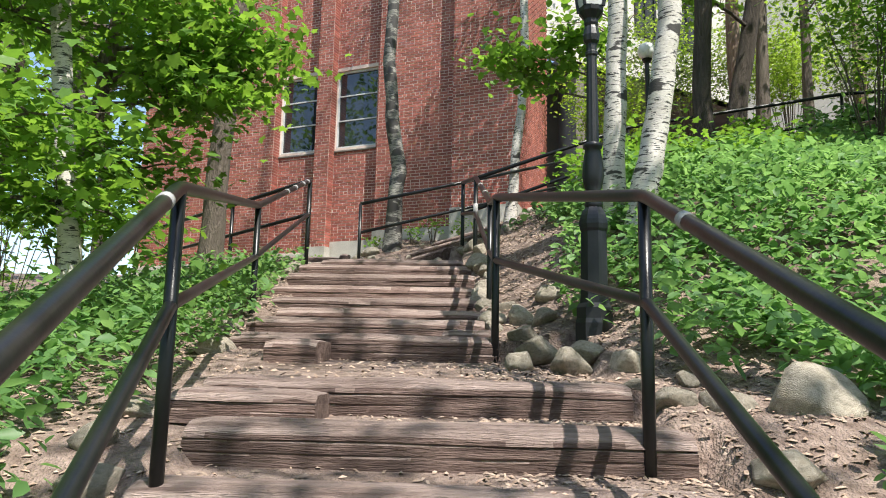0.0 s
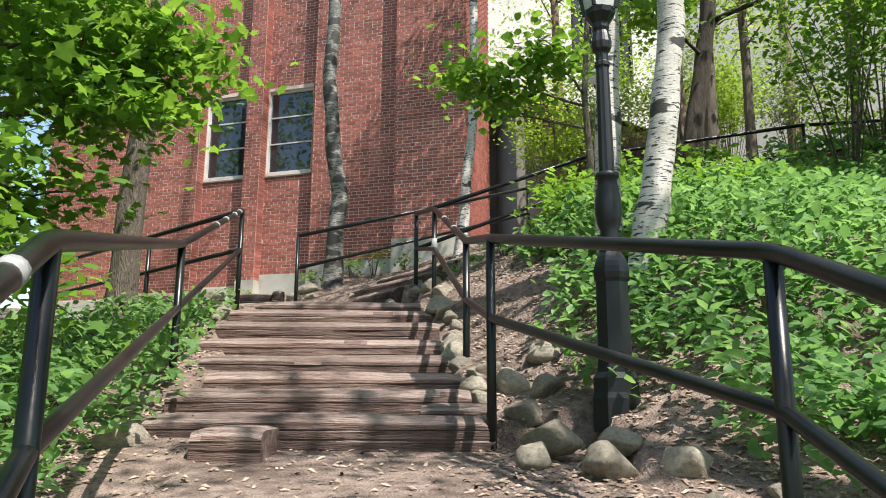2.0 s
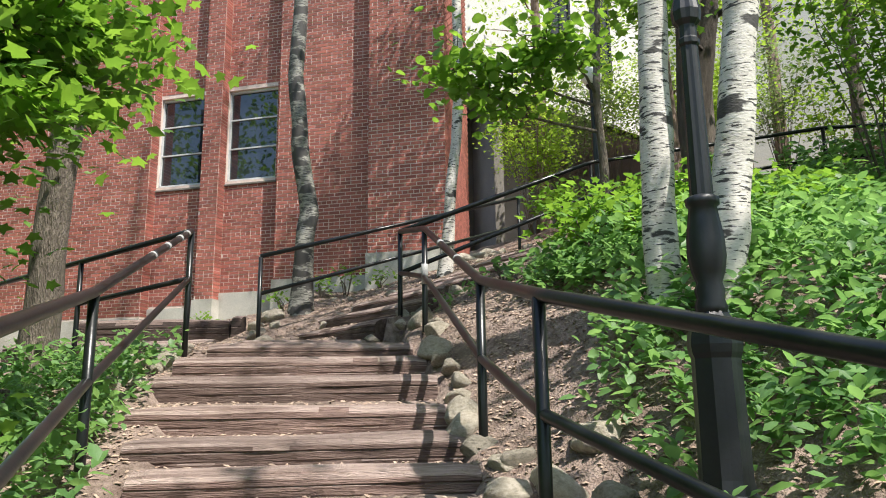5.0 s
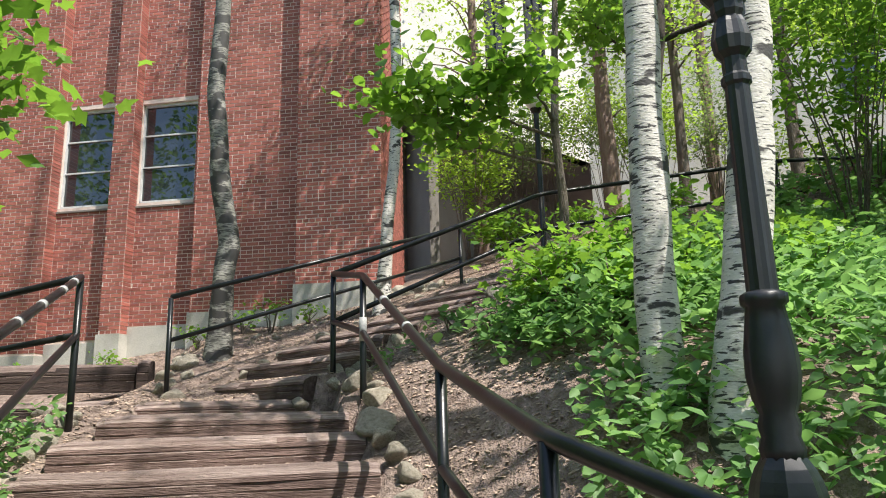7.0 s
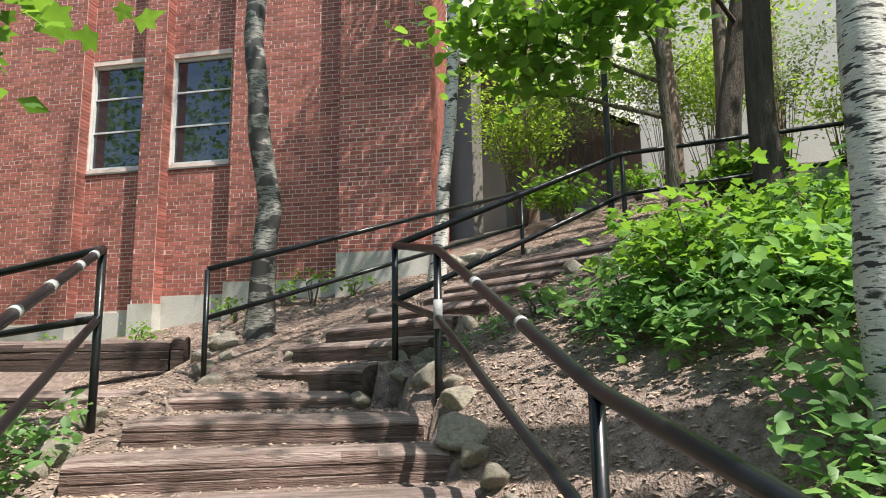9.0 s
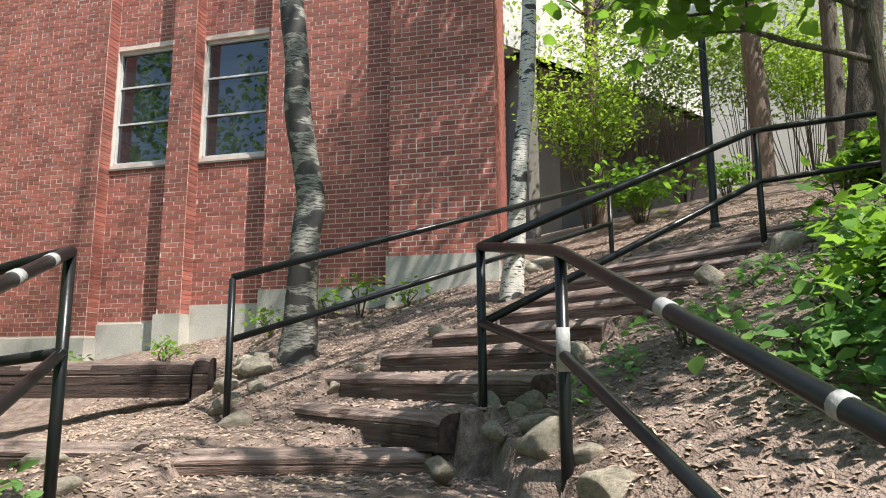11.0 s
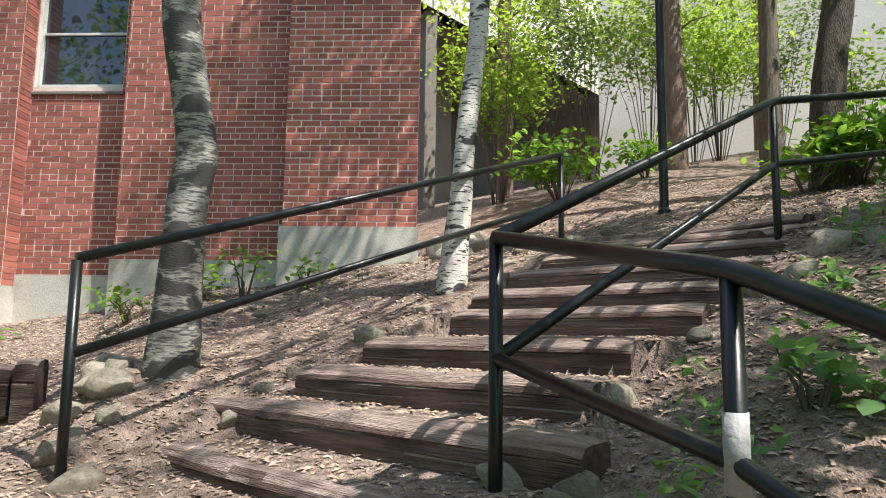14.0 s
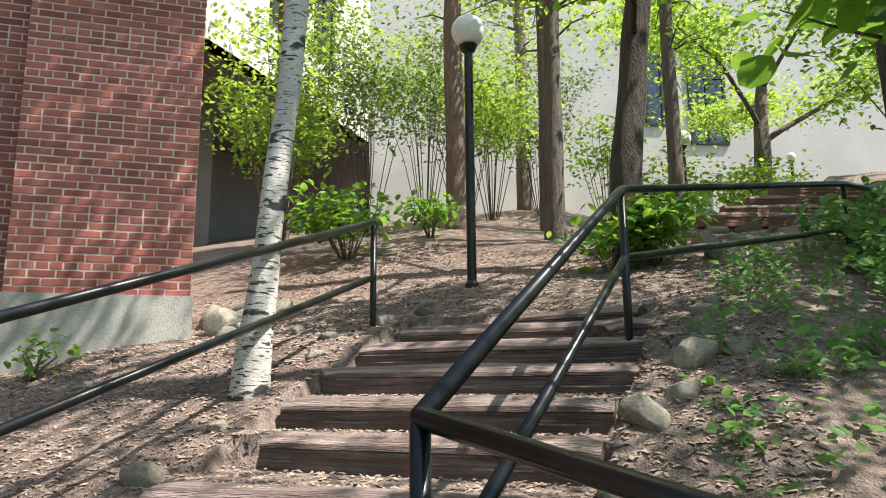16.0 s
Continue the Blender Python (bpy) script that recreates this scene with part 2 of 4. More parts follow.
BROAD = (np.array([(0, 0, 0), (0.36, 0.16, 0.04), (0.46, 0.45, 0.05), (0.3, 0.75, 0.02), (0, 1, -0.07), (-0.3, 0.75, 0.02), (-0.46, 0.45, 0.05), (-0.36, 0.16, 0.04), (0, 0.45, 0)]),
         [(8, 0, 1), (8, 1, 2), (8, 2, 3), (8, 3, 4), (8, 4, 5), (8, 5, 6), (8, 6, 7), (8, 7, 0)])
KITE = (np.array([(0, 0, 0), (0.3, 0.45, 0.06), (0, 1, 0), (-0.3, 0.45, 0.06)]), [(0, 1, 2), (0, 2, 3)])


def leaves_data(shape, centres, sizes, rng, tilt=0.6):
    """Many leaves, each turned at random about a mostly level lie."""
    tv, tf = shape
    n = len(centres)
    yaw = rng.uniform(0, 2 * np.pi, n)
    nrm = rng.normal(0, tilt, (n, 3)); nrm[:, 2] = 1
    nrm /= np.linalg.norm(nrm, axis=1)[:, None]
    a = np.stack([np.cos(yaw), np.sin(yaw), np.zeros(n)], 1)
    a -= nrm * np.sum(a * nrm, 1)[:, None]
    a /= np.linalg.norm(a, axis=1)[:, None]
    b = np.cross(nrm, a)
    v = (tv[None, :, 0, None] * a[:, None] + tv[None, :, 1, None] * b[:, None] + tv[None, :, 2, None] * nrm[:, None]) * np.asarray(sizes)[:, None, None] + np.asarray(centres)[:, None]
    f = np.asarray(tf)[None] + (np.arange(n) * len(tv))[:, None, None]
    return v.reshape(-1, 3), f.reshape(-1, 3)


def big_mesh(name, verts, tris, mat):
    me = bpy.data.meshes.new(name)
    me.vertices.add(len(verts)); me.vertices.foreach_set("co", np.asarray(verts, np.float32).ravel())
    me.loops.add(len(tris) * 3); me.loops.foreach_set("vertex_index", np.asarray(tris, np.int32).ravel())
    me.polygons.add(len(tris)); me.polygons.foreach_set("loop_start", np.arange(0, len(tris) * 3, 3, dtype=np.int32))
    me.materials.append(mat)
    me.update(calc_edges=True)
    return me


# ---- lie of the land ----
UX, UY = 0.864, 0.504                 # uphill direction of the upper flight
G_S = (-60, -8, 0, 1.1, 2.26, 3.1, 3.77, 4.35, 5.6, 7.5, 9.56, 12.5, 15, 22, 40, 200)
G_Z = (-9, -2, .1, .5, 1.22, 1.72, 2.25, 2.8, 3.42, 4.22, 4.82, 6.0, 6.75, 8.7, 10, 12)
P_Y = (-60, -8, 0, 2.2, 2.55, 4.45, 6.3, 8, 9, 12.2, 13.5, 15.3, 30, 200)
P_Z = (-9, -2, .25, .92, 1.1, 1.55, 2.08, 2.55, 2.74, 2.98, 3.25, 3.8, 6, 8)
# main flight: front edge y, top z, left x, right x
STEPS = [(-1.2, 0.05, -0.7, 1.3), (-0.55, 0.21, -0.7, 1.3), (0.1, 0.37, -0.7, 1.3), (0.6, 0.54, -0.7, 1.3), (1.15, 0.72, -0.7, 1.3), (1.65, 0.9, -0.75, 1.3),
         (2.15, 1.07, -0.8, 1.3), (2.55, 1.25, -0.78, 1.22), (3.15, 1.41, -0.95, 1.1), (4.45, 1.67, -1.3, 0.5), (4.85, 1.80, -1.3, 0.42), (5.4, 1.91, -1.25, 0.4),
         (5.8, 2.04, -1.4, 0.38), (6.3, 2.19, -1.62, 0.36), (6.95, 2.38, -1.68, 0.32), (7.4, 2.54, -1.6, 0.28), (7.95, 2.68, -1.5, 0.2), (9.05, 2.79, -1.5, -0.15)]
# upper flight: distance uphill, top z, left and right across
UPPER = [(4.38, 2.98, -10.45, -7.75), (4.75, 3.19, -9.95, -7.45), (5.1, 3.37, -9.5, -7.65), (5.6, 3.535, -9.5, -7.75), (6.12, 3.72, -9.3, -7.62), (6.6, 3.88, -9.5, -7.65),
         (7.02, 4.06, -9.5, -7.55), (7.45, 4.22, -9.5, -7.5), (7.9, 4.36, -9.4, -7.6)]
# top flight, going along +x: front edge x, top z
TOP = [(3.0, 4.47), (3.6, 4.58), (4.3, 4.68), (5.0, 4.8), (5.7, 4.95)]


def tread_height(d, i, steps):
    """Height of the earth tread at distance d along a flight, behind edge i."""
    z = steps[i][1] - 0.02
    if i + 1 < len(steps):
        span = steps[i + 1][0] - steps[i][0]
        z += max(0.0, steps[i + 1][1] - 0.18 - z) * min(1.0, (d - steps[i][0]) / span)
    return z


def hill(x, y):
    s = x * UX + y * UY
    g, p = np.interp(s, G_S, G_Z), np.interp(y, P_Y, P_Z) - 0.2 * min(5.0, max(0.0, -1.9 - x))
    p += 0.42 * min(1.0, max(0.0, (y - 10.4) / 0.9)) * min(1.0, max(0.0, (x + 2.05) / 0.7))   # mound under the old birch
    w = min(1.0, max(0.0, (y - 2.8) / 2.8))
    w = w * w * (3 - 2 * w)
    g = g * w + (1 - w) * (p + 0.16 * max(-0.6, min(x, 9.0) - 0.7))
    g -= 0.28 * min(3.0, max(0.0, x - 1.8)) * min(1.0, max(0.0, (10.3 - y) / 3))
    q = x * UY - y * UX                # the terrace beyond the leaning maple lies lower
    g -= float(np.interp(s, (9.5, 12.5, 15, 22, 40), (0, .25, .6, 1.2, 1.5))) * min(1.0, max(0.0, (q + 12) / 4)) * min(1.0, max(0.0, (-5 - q) / 1.5))
    k = 0.25
    h = max(k - abs(g - p), 0) / k
    return max(g, p) + h * h * k / 4


def land(x, y):
    s, q = x * UX + y * UY, x * UY - y * UX
    if -9.55 < q < -7.6 and UPPER[0][0] + 0.08 < s < 8.35:
        i = max(k for k in range(len(UPPER)) if UPPER[k][0] + 0.08 <= s)
        return tread_height(s, i, UPPER)
    if -1.2 < y < 9.6:
        i = max([k for k in range(len(STEPS)) if STEPS[k][0] + 0.08 <= y], default=None)
        if i is not None and STEPS[i][2] + 0.03 < x < STEPS[i][3] - 0.03:
            return tread_height(y, i, STEPS)
    h = hill(x, y)
    return h + 0.05 * noise.noise(Vector((x * 0.9, y * 0.9, 0))) + 0.018 * noise.noise(Vector((x * 5, y * 5, 3)))


def axis(lo, hi, a, b, fine, coarse):
    near = np.arange(a, b, fine)
    left = a - np.geomspace(0.15, a - lo, coarse)[::-1]
    right = b + np.geomspace(0.15, hi - b, coarse)
    return np.concatenate([left, near, right])


def build_ground():
    xs, ys = axis(-220, 220, -4.5, 7.0, 0.06, 36), axis(-120, 260, -1.2, 15.5, 0.05, 40)
    nx = len(xs)
    vs = np.array([(x, y, land(x, y)) for y in ys for x in xs])
    i = np.arange((len(ys) - 1) * nx).reshape(-1, nx)[:, :-1].ravel()
    tris = np.concatenate([np.stack([i, i + 1, i + nx + 1], 1), np.stack([i, i + nx + 1, i + nx], 1)])
    ob = new("ground", big_mesh("ground", vs, tris, DIRT))
    ob.data.polygons.foreach_set("use_smooth", [True] * len(ob.data.polygons))
    tagged(ob, "brown earth slope strewn with leaf litter and chips", "ground", kind="structure")


build_ground()

# ---- brick building ----
WO, WU, WN = Vector((1.09, 13.9, 0)), Vector((-0.9426, 0.334, 0)), Vector((-0.334, -0.9426, 0))
WALL_M = Matrix(((WU.x, -WN.x, 0, WO.x), (WU.y, -WN.y, 0, WO.y), (0, 0, 1, 0), (0, 0, 0, 1)))  # local x: along the wall to the west, y: into the wall
TOPZ = 13.5
COURSE, LENGTH = 0.0695, 0.213
PANELS = [  # from, to, depth, brick foot, concrete foot
    (0.0, 1.45, 0.0, 4.7, 3.4), (1.45, 3.4, 0.25, 4.36, 3.2), (3.4, 4.65, 0.5, 4.2, 3.0), (4.65, 5.05, 0.25, 4.06, 3.0),
    (5.05, 6.22, 0.5, 3.95, 2.8), (6.22, 10.4, 0.25, 3.75, 2.5)]
WINDOWS = [(3.56, 4.645), (5.2, 6.215)]
WZ0, WZ1 = 6.44, 8.36
RET = 4.6                              # depth of the building


SKEW = 0.125                           # the east return leans off the square


def skewed(me):
    """Draw the east edge of a wall mesh back along the skewed return."""
    for v in me.vertices:
        if v.co.y > 0.05 and v.co.x < 0.1:
            v.co.x += SKEW * v.co.y
    return me


def brick_rows():
    """All bricks as (x, y, z, length, turned) of the facade, its reveals and its east return."""
    rng = random.Random(4)
    out = []
    for k, (a, b, d, z0, _) in enumerate(PANELS):
        win = next((w for w in WINDOWS if a <= w[0] and w[1] <= b), None)
        for c in range(int(round((z0 - 2.4) / COURSE)), int((TOPZ - 2.4) / COURSE)):
            z = 2.4 + c * COURSE
            if z < z0 - 0.02:
                continue
            header = c % 6 == 0
            step = LENGTH / 2 if header else LENGTH
            x = a - (0 if header or c % 2 else step / 2)
            if header:
                x = a - step / 2 * (c % 12 == 0)
            while x < b - 0.02:
                x0, x1 = max(x, a), min(x + step, b)
                x += step
                if x1 - x0 < 0.03:
                    continue
                if win and z + COURSE > WZ0 - 0.05 and z < WZ1 + 0.05:
                    if x0 >= win[0] - 0.03 and x1 <= win[1] + 0.03:
                        continue
                    if x0 < win[0] < x1:
                        x1 = win[0]
                    if x0 < win[1] < x1:
                        x0 = win[1]
                    if x1 - x0 < 0.03:
                        continue
                out.append((x0, x1, d, z, rng.uniform(-0.0025, 0.0025), 0))
            # reveals: panel edges that stand proud of the next panel
            nd = PANELS[k + 1][2] if k + 1 < len(PANELS) else d
            if nd > d:
                out.append((b, d, nd, z, rng.uniform(-0.002, 0.002), 1))
            pd = PANELS[k - 1][2] if k else d
            if pd > d:
                out.append((a, d, pd, z, rng.uniform(-0.002, 0.002), 2))
        if k == 0:
            for c in range(int(round((z0 - 2.4) / COURSE)), int((TOPZ - 2.4) / COURSE)):
                z = 2.4 + c * COURSE
                y = 0.0
                n = 0
                while y < RET - 0.1:
                    w = LENGTH / 2 if (n == 0 and c % 2) else LENGTH
                    out.append((0.0, y, y + w, z, rng.uniform(-0.0025, 0.0025), 3))
                    y += w
                    n += 1
    return out


def build_brick_building():
    house = tagged(new("brick_building"), "red brick building with piers, tall windows and concrete foot", "building", kind="structure")
    house.matrix_basis = WALL_M
    J = 0.014
    core, foot = [], []
    for k, (a, b, d, z0, zf) in enumerate(PANELS):
        wins = [w for w in WINDOWS if a <= w[0] and w[1] <= b]
        y0 = d + 0.0045
        a2, b2 = a + (0.006 if k == 0 else 0), b
        nd = PANELS[k + 1][2] if k + 1 < len(PANELS) else d
        pd = PANELS[k - 1][2] if k else d
        if nd > d:
            b2 -= 0.006
        if pd > d:
            a2 += 0.006
        if wins:
            w = wins[0]
            core += [(a2, y0, z0, b2, 1.0, WZ0), (a2, y0, WZ1, b2, 1.0, TOPZ), (a2, y0, WZ0, w[0], 1.0, WZ1), (w[1], y0, WZ0, b2, 1.0, WZ1)]
        else:
            core.append((a2, y0, z0, b2, 1.0, TOPZ))
        foot.append((a - (0.02 if pd > d or k == 0 else 0), d - 0.035, zf, b + (0.02 if nd > d else 0), 1.0, z0 - 0.002))
    core.append((0.006, 1.0, 3.4, 10.4, RET, TOPZ))
    foot.append((-0.02, 1.0, 3.4, 10.4, RET, 4.69))
    part("mortar_wall", skewed(boxes_mesh("mortar_wall", core, MORTAR)), house)
    part("concrete_foot", skewed(boxes_mesh("concrete_foot", foot, CONCRETE)), house)
    part("roof_slab", skewed(box_mesh("roof_slab", (-0.1, -0.1, TOPZ), (10.5, RET + 0.1, TOPZ + 0.3), CONCRETE)), house)
    near, rest = [], []
    for b in brick_rows():
        (near if b[5] == 0 and b[2] == 0.0 and b[3] < 7.55 else rest).append(b)
    near, rest = near[:300], rest + near[300:]
    def dims(b):
        p, q, r, z, j, side = b
        if side == 0:
            return (p + J / 2, r + j, z, q - J / 2, r + 0.03, z + COURSE - J)
        if side == 1:
            return (p - 0.03, q + 0.012, z, p + j, r - 0.004, z + COURSE - J)
        if side == 2:
            return (p + j, q + 0.012, z, p + 0.03, r - 0.004, z + COURSE - J)
        return (p + j + SKEW * (q + r) / 2, q + J / 2 + 0.01, z, p + 0.03 + SKEW * (q + r) / 2, r - J / 2 + 0.01, z + COURSE - J)
    part("far_bricks", boxes_mesh("far_bricks", [dims(b) for b in rest], BRICK), house)["kind"] = "stuff"
    shared = {}
    for b in near:
        x0, y0, z0, x1, y1, z1 = dims(b)
        key = round(x1 - x0, 3)
        if key not in shared:
            shared[key] = box_mesh("brick", (0, 0, 0), (x1 - x0, 0.03, COURSE - J), BRICK, 0.003)
        part("brick", shared[key], house, pose(x0, y0, z0))
    for a, b in WINDOWS:
        w = part("window", box_mesh("window", (a, 0.53, WZ0 - 0.05), (b, 0.6, WZ0 + 0.0), WHITE, 0.006), house)
        fr = [(a, 0.56, WZ0, a + 0.03, 0.64, WZ1), (b - 0.03, 0.56, WZ0, b, 0.64, WZ1), (a, 0.56, WZ1 - 0.05, b, 0.64, WZ1), (a, 0.56, WZ0, b, 0.64, WZ0 + 0.05)]
        for k in (0.36, 0.68):
            z = WZ0 + (WZ1 - WZ0) * k
            fr.append((a + 0.03, 0.575, z - 0.014, b - 0.03, 0.635, z + 0.014))
        part("frame", boxes_mesh("frame", fr, WHITE), w)
        part("glass", box_mesh("glass", (a + 0.035, 0.605, WZ0 + 0.04), (b - 0.035, 0.615, WZ1 - 0.04), GLASS), w)
        # dark sheet standing in for the unlit room
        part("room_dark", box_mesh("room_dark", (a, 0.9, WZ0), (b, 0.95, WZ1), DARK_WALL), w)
        part("sill", box_mesh("sill", (a - 0.03, 0.47, WZ0 - 0.1), (b + 0.03, 0.56, WZ0 - 0.06), DARK_WALL, 0.006), w)


build_brick_building()

# ---- pale hall behind ----
def wall_between(name, a, b, z0, z1, thick, mat, label="", kind="structure"):
    a, b = Vector((*a, 0)), Vector((*b, 0))
    d = (b - a)
    ob = new(name, box_mesh(name, (0, 0, z0), (d.length, thick, z1), mat, 0.01))
    ob.matrix_basis = Matrix.Translation(a) @ Matrix.Rotation(math.atan2(d.y, d.x), 4, "Z")
    return tagged(ob, label, "wall", kind=kind)


H1, H2, H3 = (3.2, 22.0), (10.2, 26.3), (26.0, 16.6)
wall_between("wall_hall_upper", (-0.2, 19.91), H2, 11.35, 26, 0.4, PALE, "pale concrete hall wall above the passage")
wall_between("wall_hall_east", H2, H3, 6.5, 26, 0.4, PALE, "pale sunlit concrete hall wall")
# passage under the hall: grey concrete, darkened in colour for the overhang's shade
wall_between("wall_passage_back", (0.5, 27.0), (16, 34.0), 5, 11.4, 0.3, DARK_WALL, "back wall of the passage, shade put into its grey")
wall_between("wall_passage_west", (2.6, 28.0), (3.4, 22.3), 5, 11.4, 0.3, DARK_WALL, "side wall of the passage, shade put into its grey")
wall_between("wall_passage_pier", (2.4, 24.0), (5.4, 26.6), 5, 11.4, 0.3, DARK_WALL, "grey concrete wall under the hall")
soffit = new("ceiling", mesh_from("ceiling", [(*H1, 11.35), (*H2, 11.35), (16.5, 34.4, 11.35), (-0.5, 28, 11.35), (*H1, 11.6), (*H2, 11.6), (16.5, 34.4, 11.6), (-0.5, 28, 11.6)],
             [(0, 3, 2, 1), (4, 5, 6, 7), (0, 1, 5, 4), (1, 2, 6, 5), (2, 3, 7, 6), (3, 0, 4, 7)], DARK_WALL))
tagged(soffit, "concrete ceiling of the passage, shade put into its grey", "ceiling", kind="structure")


def hall_window(frac, z0, z1, width, a=H2, b=H3):
    a, b = Vector((*a, 0)), Vector((*b, 0))
    d = b - a
    p = a + d * frac
    w = tagged(new("window"), "tall dark glazed window in the pale concrete wall", "window", kind="structure")
    w.matrix_basis = Matrix.Translation(p) @ Matrix.Rotation(math.atan2(d.y, d.x), 4, "Z")
    part("glass", box_mesh("glass", (0, -0.02, z0), (width, 0.03, z1), GLASS), w)
    fr = [(x - 0.05, -0.07, z0, x + 0.05, 0.0, z1) for x in (0, width / 2, width)] + [(-0.05, -0.075, z, width + 0.05, 0.0, z + 0.09) for z in (z0 - 0.09, (z0 + z1) / 2, z1)]
    part("frame", boxes_mesh("frame", fr, IRON), w)


hall_window(0.46, 12.2, 16.5, 1.1)
hall_window(0.57, 11.6, 16.0, 1.2)
hall_window(0.35, 13.0, 20.0, 0.9, H1, H2)
hall_window(0.6, 13.0, 20.0, 0.9, H1, H2)

# ---- timber steps ----
def timber_mesh(length, height, depth, seed):
    """Old squared beam with bowed, worn and split edges; local x runs along it."""
    n = max(6, int(length / 0.09))
    vs, fs = [], []
    prof = [(0.0, 0.0), (0.0, 0.32), (0.004, 0.36), (0.0, 0.4), (0.002, 0.58), (0.01, 0.61), (0.0, 0.64), (0.008, 0.76), (0.034, 0.9), (0.075, 0.975), (0.55, 1.0), (0.9, 1.0), (1.0, 0.9), (1.0, 0.0)]
    m = len(prof)
    for i in range(n + 1):
        x = length * i / n
        for k, (py, pz) in enumerate(prof):
            y = py * depth if py > 0.5 else py
            z = (pz - 1) * height
            w = Vector((x * 1.6, seed * 3.1, k * 0.45))
            y += 0.009 * noise.noise(w * 2.2) + 0.012 * noise.noise(Vector((x * 0.7, seed, 0)))
            z += (0.013 if k > 6 else 0.004) * noise.noise(w + Vector((7, 0, 0))) + (0.012 * noise.noise(Vector((x * 0.8, seed, 9))) if k > 6 else 0)
            e = min(x, length - x)
            if e < 0.05 and k > 6:
                z -= (0.05 - e) * 0.25
            vs.append((x, y, z))
        if i:
            for k in range(m):
                fs.append(((i - 1) * m + k, i * m + k, i * m + (k + 1) % m, (i - 1) * m + (k + 1) % m))
    fs.append(tuple(range(m)))
    fs.append(tuple(n * m + k for k in range(m - 1, -1, -1)))
    me = mesh_from("timber", vs, fs, TIMBER)
    # upward faces get the paler colour, sunlight included
    me.materials.append(WORN_SUNLIT)
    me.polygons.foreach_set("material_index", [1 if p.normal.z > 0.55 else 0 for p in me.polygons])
    return me


def timber(a, b, z, height=0.19, depth=0.19, seed=0, group="timber steps", label="weathered brown timber beam forming a step", dz=0.0):
    a, b = Vector((*a, z)), Vector((*b, z + dz))
    d = b - a
    ob = new("step_timber", timber_mesh(d.length, height, depth, seed))
    ob.matrix_basis = Matrix.Translation(a) @ Matrix.Rotation(math.atan2(d.y, d.x), 4, "Z") @ Matrix.Rotation(-math.asin(dz / d.length), 4, "Y")
    if group == "retaining timbers":
        ob.data.materials[0] = DARK_TIMBER
    return tagged(ob, label, "step", group)


rng = random.Random(11)
for k, (y, z, xl, xr) in enumerate(STEPS):
    skew = rng.uniform(-0.04, 0.04)
    timber((xl, y + skew), (xr, y - skew), z, 0.2, 0.2, k)
timber((-1.0, 2.9), (-0.32, 2.85), 1.36, 0.16, 0.22, 31, label="short worn timber block laid on the steps")
timber((-0.95, 4.12), (-0.62, 4.1), 1.62, 0.16, 0.5, 32, label="short worn timber block laid on the steps")
timber((0.12, 4.72), (0.5, 4.68), 1.72, 0.15, 0.2, 33, label="short worn timber block laid on the steps")
for k, (s, z, ql, qr) in enumerate(UPPER):
    w = rng.uniform(-0.04, 0.04)
    a = (UX * (s + w) + UY * ql, UY * (s + w) - UX * ql)
    b = (UX * (s - w) + UY * qr, UY * (s - w) - UX * qr)
    timber(a, b, z, 0.2, 0.19, 40 + k)
for k, (x, z) in enumerate(TOP):
    timber((x - 0.35, 12.3), (x + 0.1, 10.75), z, 0.2, 0.19, 60 + k)
timber((2.75, 10.7), (5.9, 10.72), 4.33, 0.2, 0.19, 70, label="weathered timber kerb beam beside the steps", dz=0.5)
timber((-4.3, 12.3), (-2.15, 12.1), 3.32, 0.34, 0.2, 81, "retaining timbers", "dark timber beam of the low retaining wall")
timber((-2.12, 12.06), (-1.98, 12.04), 3.36, 0.42, 0.22, 82, "retaining timbers", "squared dark timber post of the low retaining wall")
timber((-4.0, 9.8), (-1.75, 9.2), 2.82, 0.2, 0.2, 83, "retaining timbers", "dark timber beam edging the side path")

# ---- handrails ----
def bend(points, radius=0.09, n=5):
    """Round off the corners of a line."""
    pts = [Vector(p) for p in points]
    out = [pts[0]]
    for a, b, c in zip(pts, pts[1:], pts[2:]):
        u, v = (a - b).normalized(), (c - b).normalized()
        r = min(radius, (a - b).length * 0.4, (c - b).length * 0.4)
        p0, p1 = b + u * r, b + v * r
        for k in range(n):
            t = k / (n - 1)
            out.append(p0 * (1 - t) ** 2 + b * 2 * t * (1 - t) + p1 * t * t)
    out.append(pts[-1])
    return out


